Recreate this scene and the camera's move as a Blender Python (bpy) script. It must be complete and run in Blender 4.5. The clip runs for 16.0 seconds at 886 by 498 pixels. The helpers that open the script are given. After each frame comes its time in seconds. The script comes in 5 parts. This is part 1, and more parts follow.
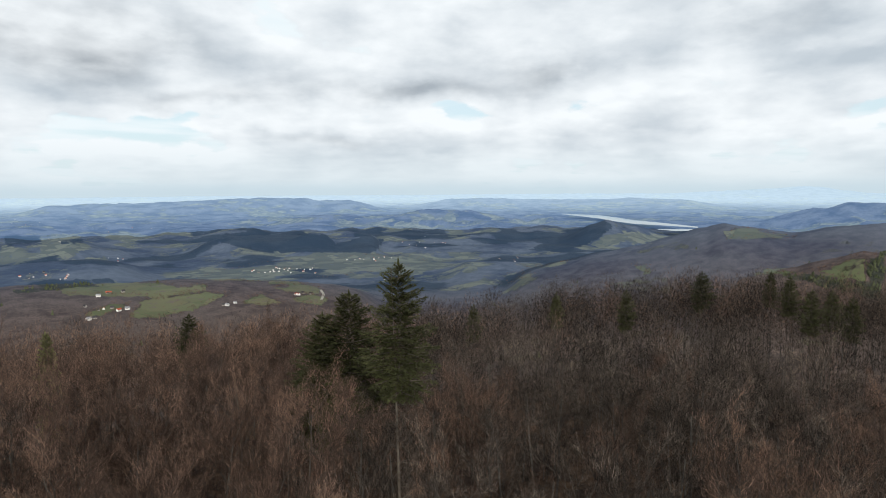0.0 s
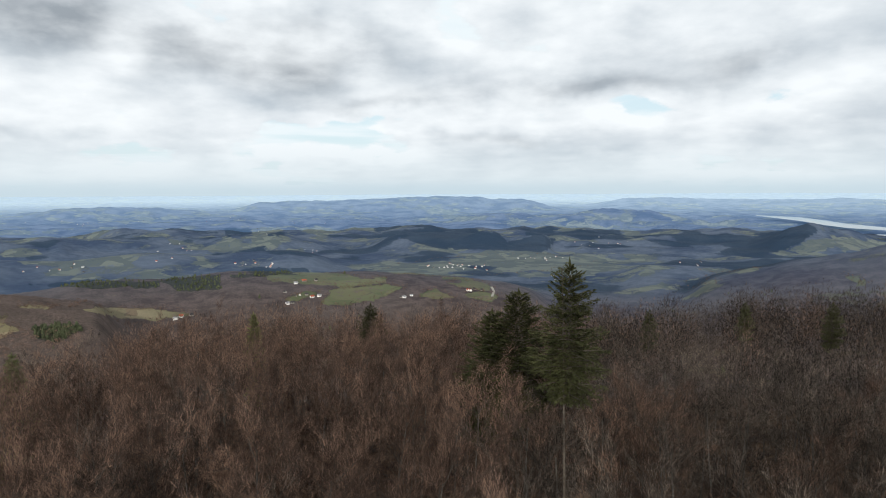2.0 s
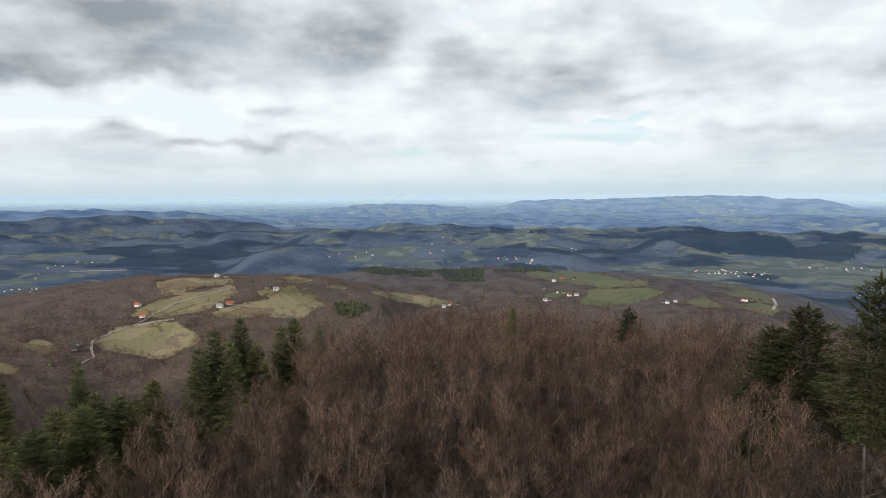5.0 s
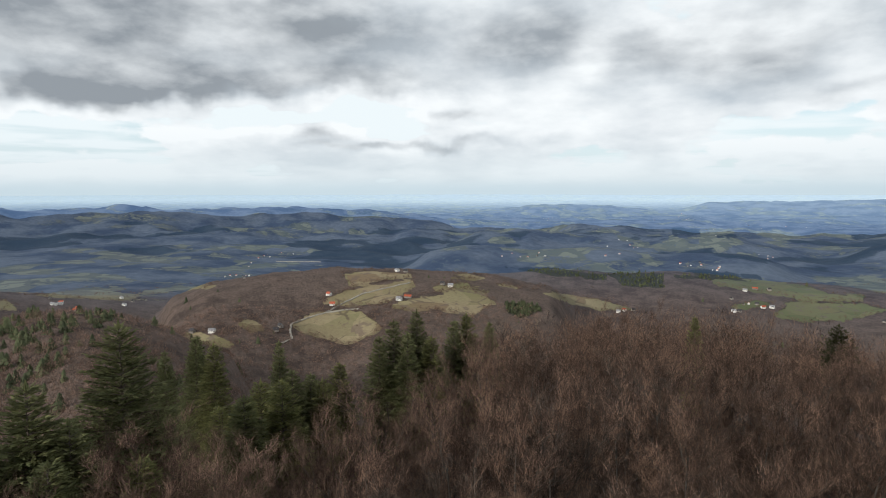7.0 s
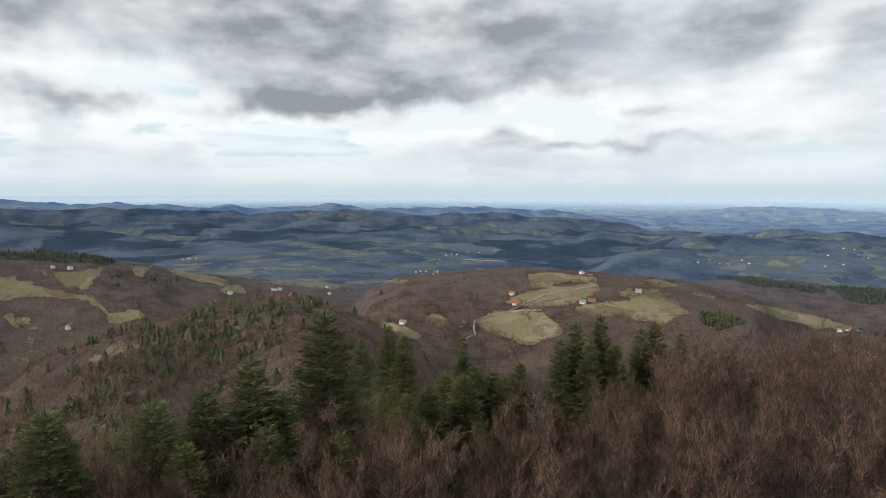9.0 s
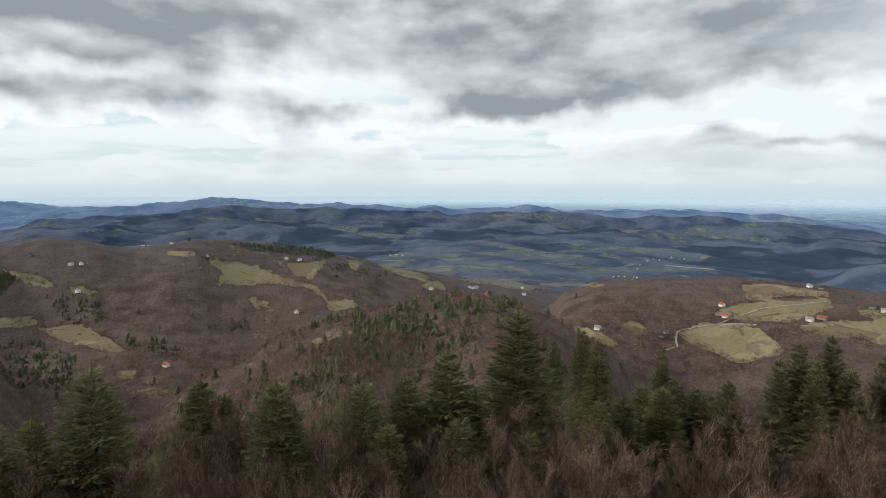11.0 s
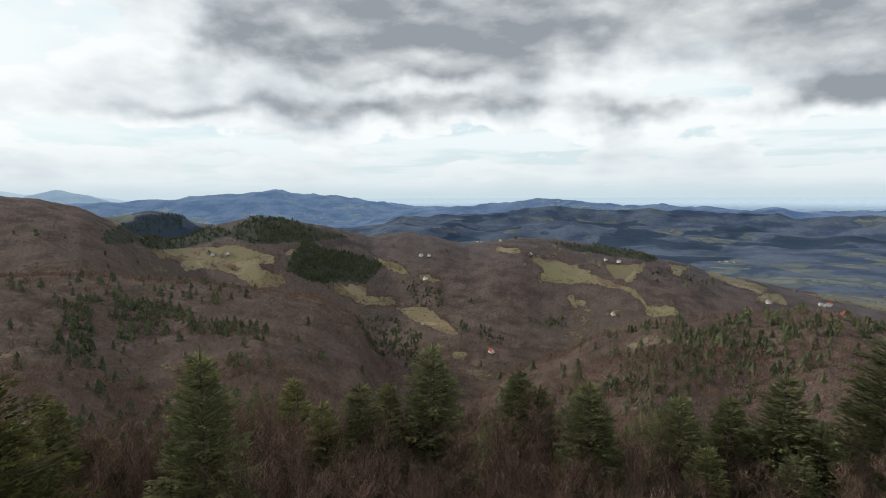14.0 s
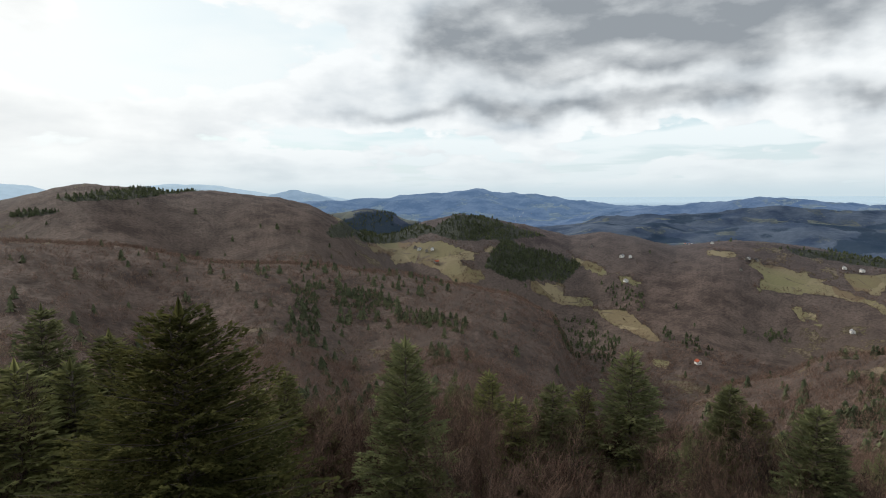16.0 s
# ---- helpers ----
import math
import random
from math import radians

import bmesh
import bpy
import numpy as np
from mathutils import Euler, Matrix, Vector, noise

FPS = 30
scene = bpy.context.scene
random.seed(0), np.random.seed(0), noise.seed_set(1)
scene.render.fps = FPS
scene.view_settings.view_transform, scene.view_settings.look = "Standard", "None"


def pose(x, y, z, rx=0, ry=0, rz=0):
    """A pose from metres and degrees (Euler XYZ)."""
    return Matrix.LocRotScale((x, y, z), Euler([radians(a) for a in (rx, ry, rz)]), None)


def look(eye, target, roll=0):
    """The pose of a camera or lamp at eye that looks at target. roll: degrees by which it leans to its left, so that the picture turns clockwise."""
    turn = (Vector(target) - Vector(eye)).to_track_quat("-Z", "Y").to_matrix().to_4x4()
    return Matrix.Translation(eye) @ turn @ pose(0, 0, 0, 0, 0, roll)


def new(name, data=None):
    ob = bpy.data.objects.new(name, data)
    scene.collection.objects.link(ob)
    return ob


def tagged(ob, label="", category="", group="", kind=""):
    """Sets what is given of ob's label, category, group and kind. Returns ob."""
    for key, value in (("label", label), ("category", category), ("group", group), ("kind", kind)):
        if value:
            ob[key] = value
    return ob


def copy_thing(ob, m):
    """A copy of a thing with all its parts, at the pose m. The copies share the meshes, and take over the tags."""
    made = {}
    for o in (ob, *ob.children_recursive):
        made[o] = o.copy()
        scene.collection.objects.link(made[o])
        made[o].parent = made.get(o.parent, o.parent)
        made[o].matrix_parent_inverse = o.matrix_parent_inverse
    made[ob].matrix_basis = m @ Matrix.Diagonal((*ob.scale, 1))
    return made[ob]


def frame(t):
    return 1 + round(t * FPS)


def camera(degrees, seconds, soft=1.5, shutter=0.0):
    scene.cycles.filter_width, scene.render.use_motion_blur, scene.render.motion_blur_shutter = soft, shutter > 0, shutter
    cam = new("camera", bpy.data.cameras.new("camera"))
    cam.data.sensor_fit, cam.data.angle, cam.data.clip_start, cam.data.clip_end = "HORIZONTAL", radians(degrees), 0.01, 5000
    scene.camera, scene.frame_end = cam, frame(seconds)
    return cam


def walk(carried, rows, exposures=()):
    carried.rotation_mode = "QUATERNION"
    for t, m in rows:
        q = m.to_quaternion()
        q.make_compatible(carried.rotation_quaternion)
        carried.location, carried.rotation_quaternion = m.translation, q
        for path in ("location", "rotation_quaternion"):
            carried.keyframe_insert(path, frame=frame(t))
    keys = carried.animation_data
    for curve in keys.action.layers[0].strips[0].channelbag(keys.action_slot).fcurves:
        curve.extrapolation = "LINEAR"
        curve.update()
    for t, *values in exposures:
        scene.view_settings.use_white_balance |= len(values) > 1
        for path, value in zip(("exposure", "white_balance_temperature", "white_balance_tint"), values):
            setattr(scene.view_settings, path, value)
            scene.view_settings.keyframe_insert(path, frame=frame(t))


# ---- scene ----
cam = camera(72.2, 16.0, soft=1.0)
EYE = 36.0
# seconds, heading, pitch and roll in degrees of a drone that hovers and turns
ROWS = [
    (0.0, -0.49, -5.62, -0.26),
    (0.5, 3.45, -5.63, -0.24),
    (1.0, 7.48, -5.65, -0.26),
    (1.5, 11.55, -5.68, -0.25),
    (2.0, 15.63, -5.67, -0.21),
    (2.5, 19.67, -5.67, -0.18),
    (3.0, 23.69, -5.68, -0.18),
    (3.5, 27.70, -5.68, -0.21),
    (4.0, 31.71, -5.69, -0.22),
    (6.5, 52.05, -5.68, -0.16),
    (7.0, 56.09, -5.65, -0.10),
    (7.5, 60.33, -5.64, -0.07),
    (8.0, 64.60, -5.64, -0.07),
    (8.5, 68.85, -5.61, -0.02),
    (9.0, 73.41, -5.58, -0.03),
    (11.5, 96.71, -5.38, -0.07),
    (12.0, 101.83, -5.34, -0.15),
    (12.5, 106.96, -5.32, -0.13),
    (13.0, 112.04, -5.27, -0.18),
    (13.5, 116.86, -5.26, -0.24),
    (14.0, 121.39, -5.25, -0.26),
    (14.5, 125.81, -5.23, -0.34),
    (15.0, 130.44, -5.24, -0.35),
    (15.5, 135.19, -5.24, -0.39),
    (16.0, 139.96, -5.27, -0.39),
]
walk(cam, [(t, pose(0.05, 0.03, EYE, 90 + pitch, 0, yaw) @ pose(0, 0, 0, 0, 0, lean)) for t, yaw, pitch, lean in ROWS],
     exposures=[(0.0, 0.05, 6240.0, 9.0), (16.0, 0.05, 6350.0, 9.0)])

# ---- sky, sun ----
SUN_AZ, SUN_EL = 188.0, 22.5   # heading counted like the camera's, and height


def heading(az, el=0.0):
    a, e = radians(az), radians(el)
    return Vector((-math.sin(a) * math.cos(e), math.cos(a) * math.cos(e), math.sin(e)))


class Graph:
    """Small helper to wire shader nodes."""

    def __init__(self, tree):
        self.t = tree
        tree.nodes.clear()

    def add(self, kind, **props):
        n = self.t.nodes.new(kind)
        for k, v in props.items():
            setattr(n, k, v)
        return n

    def plug(self, value, socket):
        if isinstance(value, bpy.types.NodeSocket):
            self.t.links.new(value, socket)
        else:
            socket.default_value = value

    def math(self, op, a, b=0.0, clamp=False):
        n = self.add("ShaderNodeMath", operation=op, use_clamp=clamp)
        self.plug(a, n.inputs[0])
        self.plug(b, n.inputs[1])
        return n.outputs[0]

    def mix(self, f, a, b, blend="MIX"):
        n = self.add("ShaderNodeMix", data_type="RGBA", blend_type=blend)
        self.plug(f, n.inputs[0])
        self.plug(a if not isinstance(a, tuple) else (*a, 1.0)[:4], n.inputs[6])
        self.plug(b if not isinstance(b, tuple) else (*b, 1.0)[:4], n.inputs[7])
        return n.outputs[2]

    def step(self, v, lo, hi, a=0.0, b=1.0):
        n = self.add("ShaderNodeMapRange", interpolation_type="SMOOTHSTEP")
        for i, x in enumerate((v, lo, hi, a, b)):
            self.plug(x, n.inputs[i])
        return n.outputs[0]

    def noise(self, vec, scale, detail=4.0, rough=0.55, warp=0.0, dims="3D"):
        n = self.add("ShaderNodeTexNoise", noise_dimensions=dims)
        self.plug(vec, n.inputs["Vector"])
        n.inputs["Scale"].default_value = scale
        n.inputs["Detail"].default_value = detail
        n.inputs["Roughness"].default_value = rough
        n.inputs["Distortion"].default_value = warp
        return n.outputs["Fac"]


world = bpy.data.worlds.new("sky")
scene.world = world
world.use_nodes = True
g = Graph(world.node_tree)
coord = g.add("ShaderNodeTexCoord").outputs["Generated"]
sep = g.add("ShaderNodeSeparateXYZ")
g.plug(coord, sep.inputs[0])
up = g.math("MAXIMUM", sep.outputs[2], 0.0)


def dotted(vec):
    n = g.add("ShaderNodeVectorMath", operation="DOT_PRODUCT")
    g.plug(coord, n.inputs[0])
    n.inputs[1].default_value = vec
    return n.outputs["Value"]


# heading and height of the looked-at sky, in degrees
MIDWAY = 68.0
turned = g.math("MULTIPLY", g.math("ARCTAN2", dotted(heading(MIDWAY + 90)), dotted(heading(MIDWAY))), 180 / math.pi)
height = g.math("MULTIPLY", g.math("ARCSINE", sep.outputs[2]), 180 / math.pi)
place = g.add("ShaderNodeCombineXYZ")
g.plug(turned, place.inputs[0])
g.plug(height, place.inputs[1])
wander = g.add("ShaderNodeTexNoise")
g.plug(coord, wander.inputs["Vector"])
wander.inputs["Scale"].default_value, wander.inputs["Detail"].default_value = 9.0, 4.0
bent = g.add("ShaderNodeVectorMath", operation="MULTIPLY_ADD")
g.plug(wander.outputs["Color"], bent.inputs[0])
bent.inputs[1].default_value = (16.0, 5.0, 0.0)
g.plug(place.outputs[0], bent.inputs[2])
shifted = g.add("ShaderNodeVectorMath", operation="SUBTRACT")
g.plug(bent.outputs[0], shifted.inputs[0])
shifted.inputs[1].default_value = (8.0, 2.5, 0.0)


def bank(az, el, wide, high, weight):
    """A bank of cloud (or a gap, below 0) about a heading and a height, with its half extents in degrees."""
    d = g.add("ShaderNodeVectorMath", operation="SUBTRACT")
    g.plug(shifted.outputs[0], d.inputs[0])
    d.inputs[1].default_value = (az - MIDWAY, el, 0)
    k = g.add("ShaderNodeVectorMath", operation="MULTIPLY")
    g.plug(d.outputs[0], k.inputs[0])
    k.inputs[1].default_value = (1 / wide, 1 / high, 0)
    q = g.add("ShaderNodeVectorMath", operation="DOT_PRODUCT")
    g.plug(k.outputs[0], q.inputs[0])
    g.plug(k.outputs[0], q.inputs[1])
    return g.math("MULTIPLY", g.math("EXPONENT", g.math("MULTIPLY", q.outputs["Value"], -1.0)), weight)


def gathered(*banks):
    total = 0.0
    for row in banks:
        total = g.math("ADD", total, bank(*row))
    return total


def layer(reach, rise, scale, detail, rough, seed):
    """Noise on a level sheet of cloud overhead, so that it draws together towards the horizon."""
    k = g.math("DIVIDE", 1.0, g.math("ADD", up, reach + rise))
    v = g.add("ShaderNodeCombineXYZ")
    g.plug(g.math("MULTIPLY", sep.outputs[0], k), v.inputs[0])
    g.plug(g.math("MULTIPLY", sep.outputs[1], k), v.inputs[1])
    v.inputs[2].default_value = seed
    return g.noise(v.outputs[0], scale, detail, rough, 0.15)


# heavy grey masses, then the bright gaps between them
masses = gathered((88, 14.5, 9, 4.0, 0.17), (69, 14.5, 9, 4.0, 0.17), (71, 9.5, 16, 1.5, 0.12), (86, 7.6, 6, 1.6, 0.20), (84, 13, 7, 3, 0.06),
                  (118, 15, 17, 4.2, 0.20), (92, 15, 12, 3.5, 0.10), (124, 12.5, 14, 3, 0.14), (137, 14, 7, 3.5, 0.14), (83, 8.2, 5, 1.7, 0.12), (103, 7.3, 4.5, 1.2, 0.16),
                  (133, 7.8, 7, 1.0, 0.12), (121, 7.6, 7, 1.3, 0.14), (67, 5.6, 4, 1.0, 0.16), (48, 13.5, 11, 3.5, 0.12), (54, 6.6, 5, 0.8, 0.13),
                  (59, 4.1, 11, 0.5, 0.14), (31, 12, 8, 3.5, 0.11), (20, 7.5, 8, 1.0, 0.07), (4, 8.6, 9, 1.2, 0.07), (8, 12, 34, 6, 0.055), (-9, 10.5, 6, 1.6, 0.07), (9, 4.6, 6, 0.7, 0.09), (-25, 7, 9, 1.0, 0.05),
                  (-30, 14, 8, 2.5, 0.06), (144, 7.0, 9, 0.9, 0.10), (112, 8.2, 5, 1.0, 0.10))
gaps = gathered((165, 13.0, 17, 4.5, 0.24), (62, 6.6, 14, 1.7, 0.17), (101, 9.0, 8, 1.4, 0.15), (118, 4.3, 22, 1.5, 0.17), (93, 4.5, 10, 1.4, 0.10),
                (172, 8.2, 6, 0.8, 0.12), (128, 9.6, 9, 0.9, 0.10), (148, 5.0, 14, 1.0, 0.10), (25, 6, 9, 1.2, 0.05))
lean_to = g.math("SUBTRACT", masses, gaps)


def lumps(rise):
    """Heaped edges, less drawn out than the sheets."""
    v = g.add("ShaderNodeVectorMath", operation="MULTIPLY_ADD")
    g.plug(coord, v.inputs[0])
    v.inputs[1].default_value = (1.0, 1.0, 2.3)
    v.inputs[2].default_value = (0.0, 0.0, rise * 2.3)
    heap = g.noise(v.outputs[0], 6.5, 8.0, 0.54)
    cell = g.add("ShaderNodeTexVoronoi", feature="SMOOTH_F1")
    tex = g.add("ShaderNodeTexNoise")
    g.plug(v.outputs[0], tex.inputs["Vector"])
    tex.inputs["Scale"].default_value, tex.inputs["Detail"].default_value = 11.0, 4.0
    push = g.add("ShaderNodeVectorMath", operation="MULTIPLY_ADD")
    g.plug(tex.outputs["Color"], push.inputs[0])
    push.inputs[1].default_value = (0.10, 0.10, 0.10)
    g.plug(v.outputs[0], push.inputs[2])
    g.plug(push.outputs[0], cell.inputs["Vector"])
    cell.inputs["Scale"].default_value, cell.inputs["Smoothness"].default_value = 11.0, 0.5
    return g.math("SUBTRACT", g.math("ADD", heap, 0.09), g.math("MULTIPLY", cell.outputs["Distance"], 0.24))


def density(rise):
    sheet, heap = layer(0.12, rise, 0.95, 3.0, 0.5, 3.7), lumps(rise)
    return g.math("ADD", g.math("MULTIPLY", sheet, 0.46), g.math("MULTIPLY", heap, 0.60))


thin, above = density(0.0), density(0.022)
body = g.math("ADD", thin, lean_to)
mottle = layer(0.20, 0.0, 1.5, 6.0, 0.55, 14.0)
# the tops catch the light, the level bases are grey
lit = g.math("ADD", g.math("MULTIPLY", g.math("SUBTRACT", thin, above), 2.6), g.math("MULTIPLY", g.math("SUBTRACT", mottle, 0.5), 0.75))
lit = g.math("ADD", lit, g.step(body, 0.45, 0.68, 0.93, 0.16), clamp=True)
weight = g.step(masses, 0.03, 0.17)
grey = g.mix(weight, (0.53, 0.58, 0.62), (0.300, 0.326, 0.352))
sky = g.add("ShaderNodeTexSky", sky_type="NISHITA", sun_disc=False)
sky.sun_elevation, sky.sun_rotation = radians(SUN_EL), radians(-SUN_AZ)
clear = g.mix(1.0, sky.outputs[0], (0.1, 0.1, 0.1), "MULTIPLY")
clear = g.mix(0.8, clear, (0.74, 0.865, 0.90))
veil = layer(0.05, 0.0, 0.55, 4.0, 0.5, 21.0)
open_sky = g.mix(g.step(veil, 0.38, 0.54), clear, (0.86, 0.915, 0.92))
cloud = g.mix(g.step(body, 0.405, 0.45), open_sky, g.mix(lit, grey, (0.935, 0.95, 0.945)))
veiled = g.step(height, 0.2, 5.5, 1.0, 0.0)
cloud = g.mix(g.math("MULTIPLY", veiled, 0.72), cloud, (0.70, 0.77, 0.79))
cloud = g.mix(g.math("MULTIPLY", g.step(height, -0.3, 1.3, 1.0, 0.0), 0.75), cloud, (0.55, 0.665, 0.72))
glow = g.step(dotted(heading(SUN_AZ, SUN_EL + 2)), 0.76, 0.98)
cloud = g.mix(g.math("MULTIPLY", glow, 0.55), cloud, (1.06, 1.04, 0.99))
bg = g.add("ShaderNodeBackground")
g.plug(cloud, bg.inputs[0])
bg.inputs[1].default_value = 1.0
g.plug(bg.outputs[0], g.add("ShaderNodeOutputWorld").inputs[0])

sun = new("sun", bpy.data.lights.new("sun", "SUN"))
sun.data.energy, sun.data.angle, sun.data.color = 3.3, radians(3), (1.0, 0.92, 0.80)
sun.matrix_world = look((0, 0, 300), Vector((0, 0, 300)) - heading(SUN_AZ, SUN_EL))

# ---- materials ----


def material(name, rough=0.9, spec=0.2):
    m = bpy.data.materials.new(name)
    m.use_nodes = True
    gr = Graph(m.node_tree)
    b = gr.add("ShaderNodeBsdfPrincipled")
    b.inputs["Roughness"].default_value = rough
    b.inputs["Specular IOR Level"].default_value = spec
    gr.plug(b.outputs[0], gr.add("ShaderNodeOutputMaterial").inputs[0])
    return m, gr, b


def bump(gr, b, height, strength, dist):
    n = gr.add("ShaderNodeBump")
    n.inputs["Strength"].default_value = strength
    n.inputs["Distance"].default_value = dist
    gr.plug(height, n.inputs["Height"])
    gr.plug(n.outputs[0], b.inputs["Normal"])


def let_through(gr, b, tint, share):
    """Thin needles and shoots: part of the light passes through."""
    t, mixed = gr.add("ShaderNodeBsdfTranslucent"), gr.add("ShaderNodeMixShader")
    gr.plug(tint, t.inputs["Color"])
    mixed.inputs[0].default_value = share
    gr.plug(b.outputs[0], mixed.inputs[1])
    gr.plug(t.outputs[0], mixed.inputs[2])
    out = [n for n in gr.t.nodes if n.type == "OUTPUT_MATERIAL"][0]
    gr.plug(mixed.outputs[0], out.inputs[0])


def varied(name, a, b_col, scale, rough=0.9, spread=0.25, relief=0.0, thin=0.0):
    """Two colours mixed by noise at two scales, shifted from object to object."""
    m, gr, b = material(name, rough, 0.02)
    pos = gr.add("ShaderNodeTexCoord").outputs["Object"]
    n1, n2 = gr.noise(pos, scale, 3), gr.noise(pos, scale * 0.12, 2)
    f = gr.math("ADD", gr.math("MULTIPLY", n1, 0.6), gr.math("MULTIPLY", n2, 0.4))
    col = gr.mix(gr.step(f, 0.35, 0.65), a, b_col)
    rnd = gr.add("ShaderNodeObjectInfo").outputs["Random"]
    isl = gr.add("ShaderNodeNewGeometry").outputs["Random Per Island"]
    k = gr.math("ADD", gr.math("MULTIPLY", rnd, spread), gr.math("MULTIPLY", isl, spread))
    k = gr.math("ADD", k, 1.0 - spread)
    kk = gr.add("ShaderNodeCombineColor")
    for i in range(3):
        gr.plug(k, kk.inputs[i])
    tint = gr.mix(1.0, col, kk.outputs[0], "MULTIPLY")
    gr.plug(tint, b.inputs["Base Color"])
    if relief:
        bump(gr, b, n1, 0.6, relief)
    if thin:
        let_through(gr, b, tint, thin)
    return m


def twigs(name, dark, light, share):
    """Mostly dark shoots with some paler ones; sunlit and shaded contrast put into the colour."""
    m, gr, b = material(name, 0.95, 0.02)
    isl = gr.add("ShaderNodeNewGeometry").outputs["Random Per Island"]
    rnd = gr.add("ShaderNodeObjectInfo").outputs["Random"]
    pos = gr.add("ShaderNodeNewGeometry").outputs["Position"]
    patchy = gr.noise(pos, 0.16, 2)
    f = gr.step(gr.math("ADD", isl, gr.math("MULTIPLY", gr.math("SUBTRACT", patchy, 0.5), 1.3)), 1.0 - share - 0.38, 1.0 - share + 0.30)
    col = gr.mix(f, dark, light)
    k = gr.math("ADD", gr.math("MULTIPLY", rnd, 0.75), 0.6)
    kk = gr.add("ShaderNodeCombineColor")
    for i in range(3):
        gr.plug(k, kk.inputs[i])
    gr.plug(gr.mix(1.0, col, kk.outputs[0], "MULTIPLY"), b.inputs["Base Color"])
    return m


BARK_BEECH = varied("beech bark", (0.090, 0.082, 0.073), (0.040, 0.036, 0.032), 3.0, 0.9, 0.25, 0.02)
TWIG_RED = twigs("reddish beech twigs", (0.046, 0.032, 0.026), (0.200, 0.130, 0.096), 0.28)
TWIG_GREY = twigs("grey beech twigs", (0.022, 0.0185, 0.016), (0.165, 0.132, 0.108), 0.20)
LIMB_BEECH = varied("beech limbs", (0.085, 0.074, 0.063), (0.038, 0.032, 0.028), 2.0, 0.9, 0.3)
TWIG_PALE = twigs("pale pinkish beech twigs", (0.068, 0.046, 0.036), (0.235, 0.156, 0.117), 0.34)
BARK_FIR = varied("fir bark", (0.11, 0.095, 0.08), (0.055, 0.045, 0.036), 4.0, 0.95, 0.2, 0.03)
NEEDLES = varied("fir needles", (0.182, 0.186, 0.088), (0.094, 0.104, 0.052), 1.6, 0.92, 0.40, thin=0.4)
NEEDLES_DARK = varied("dark fir needles", (0.078, 0.080, 0.036), (0.030, 0.034, 0.017), 1.6, 0.92, 0.45, thin=0.35)
NEEDLES_LIGHT = varied("yellow-green fir needles", (0.198, 0.195, 0.080), (0.100, 0.108, 0.048), 1.2, 0.92, 0.45, thin=0.4)
NEEDLES_OLD = varied("olive fir needles", (0.115, 0.108, 0.038), (0.038, 0.042, 0.016), 1.2, 0.92, 0.45, thin=0.35)

# ---- the lie of the land ----


def lattice(ix, iy, seed):
    h = (ix.astype(np.int64) * 374761393 + iy.astype(np.int64) * 668265263 + seed * 144665) & 0x7FFFFFFF
    h = ((h ^ (h >> 13)) * 1274126177) & 0x7FFFFFFF
    return ((h ^ (h >> 16)) & 0xFFFF) / 65535.0


def fbm(x, y, octaves=4, seed=1):
    """Smooth noise between about 0 and 1."""
    total, amp, norm = np.zeros_like(x, dtype=float), 1.0, 0.0
    for o in range(octaves):
        fx, fy = np.floor(x), np.floor(y)
        u, v = x - fx, y - fy
        u, v = u * u * (3 - 2 * u), v * v * (3 - 2 * v)
        a, b = lattice(fx, fy, seed + o), lattice(fx + 1, fy, seed + o)
        c, d = lattice(fx, fy + 1, seed + o), lattice(fx + 1, fy + 1, seed + o)
        total += amp * (a + (b - a) * u + (c - a) * v + (a - b - c + d) * u * v)
        norm += amp
        amp *= 0.5
        x, y = x * 2.03 + 17.1, y * 2.03 + 5.3
    return total / norm


def smooth(v, lo, hi):
    t = np.clip((v - lo) / (hi - lo), 0, 1)
    return t * t * (3 - 2 * t)


RIDGES = []


def between(az, nodes, i):
    """Value i of the nodes (sorted by heading), glided over the heading."""
    xs, ys = [n[0] for n in nodes], [n[i] for n in nodes]
    k = np.clip(np.searchsorted(xs, az) - 1, 0, len(xs) - 2)
    x0, x1 = np.take(xs, k), np.take(xs, k + 1)
    t = np.clip((az - x0) / (x1 - x0), 0, 1)
    t = t * 0.5 + t * t * (3 - 2 * t) * 0.5
    return np.take(ys, k) * (1 - t) + np.take(ys, k + 1) * t


EDGE = [(-45, 135), (-27, 130), (-10, 100), (0, 80), (20, 72), (35, 78), (47, 66), (55, 50), (64, 38), (180, 36)]


def base_level(az, r):
    """The summit and its fall to the valley floor, without the hills round it."""
    side, steep = smooth(az, 58, 88), smooth(az, 46, 62)
    depth = 400 - 70 * side
    s = np.maximum(r - between(az, EDGE, 1), 0)
    return -depth * (1 - np.exp(-s * s / (s + 60 - 20 * steep) / (1000.0 - 320 * steep)))


def ridge(r, across, *crest):
    """A ridge about r metres off; crest: headings and the degrees at which its top stands to the eye's level."""
    RIDGES.append((r, across, sorted(crest)))


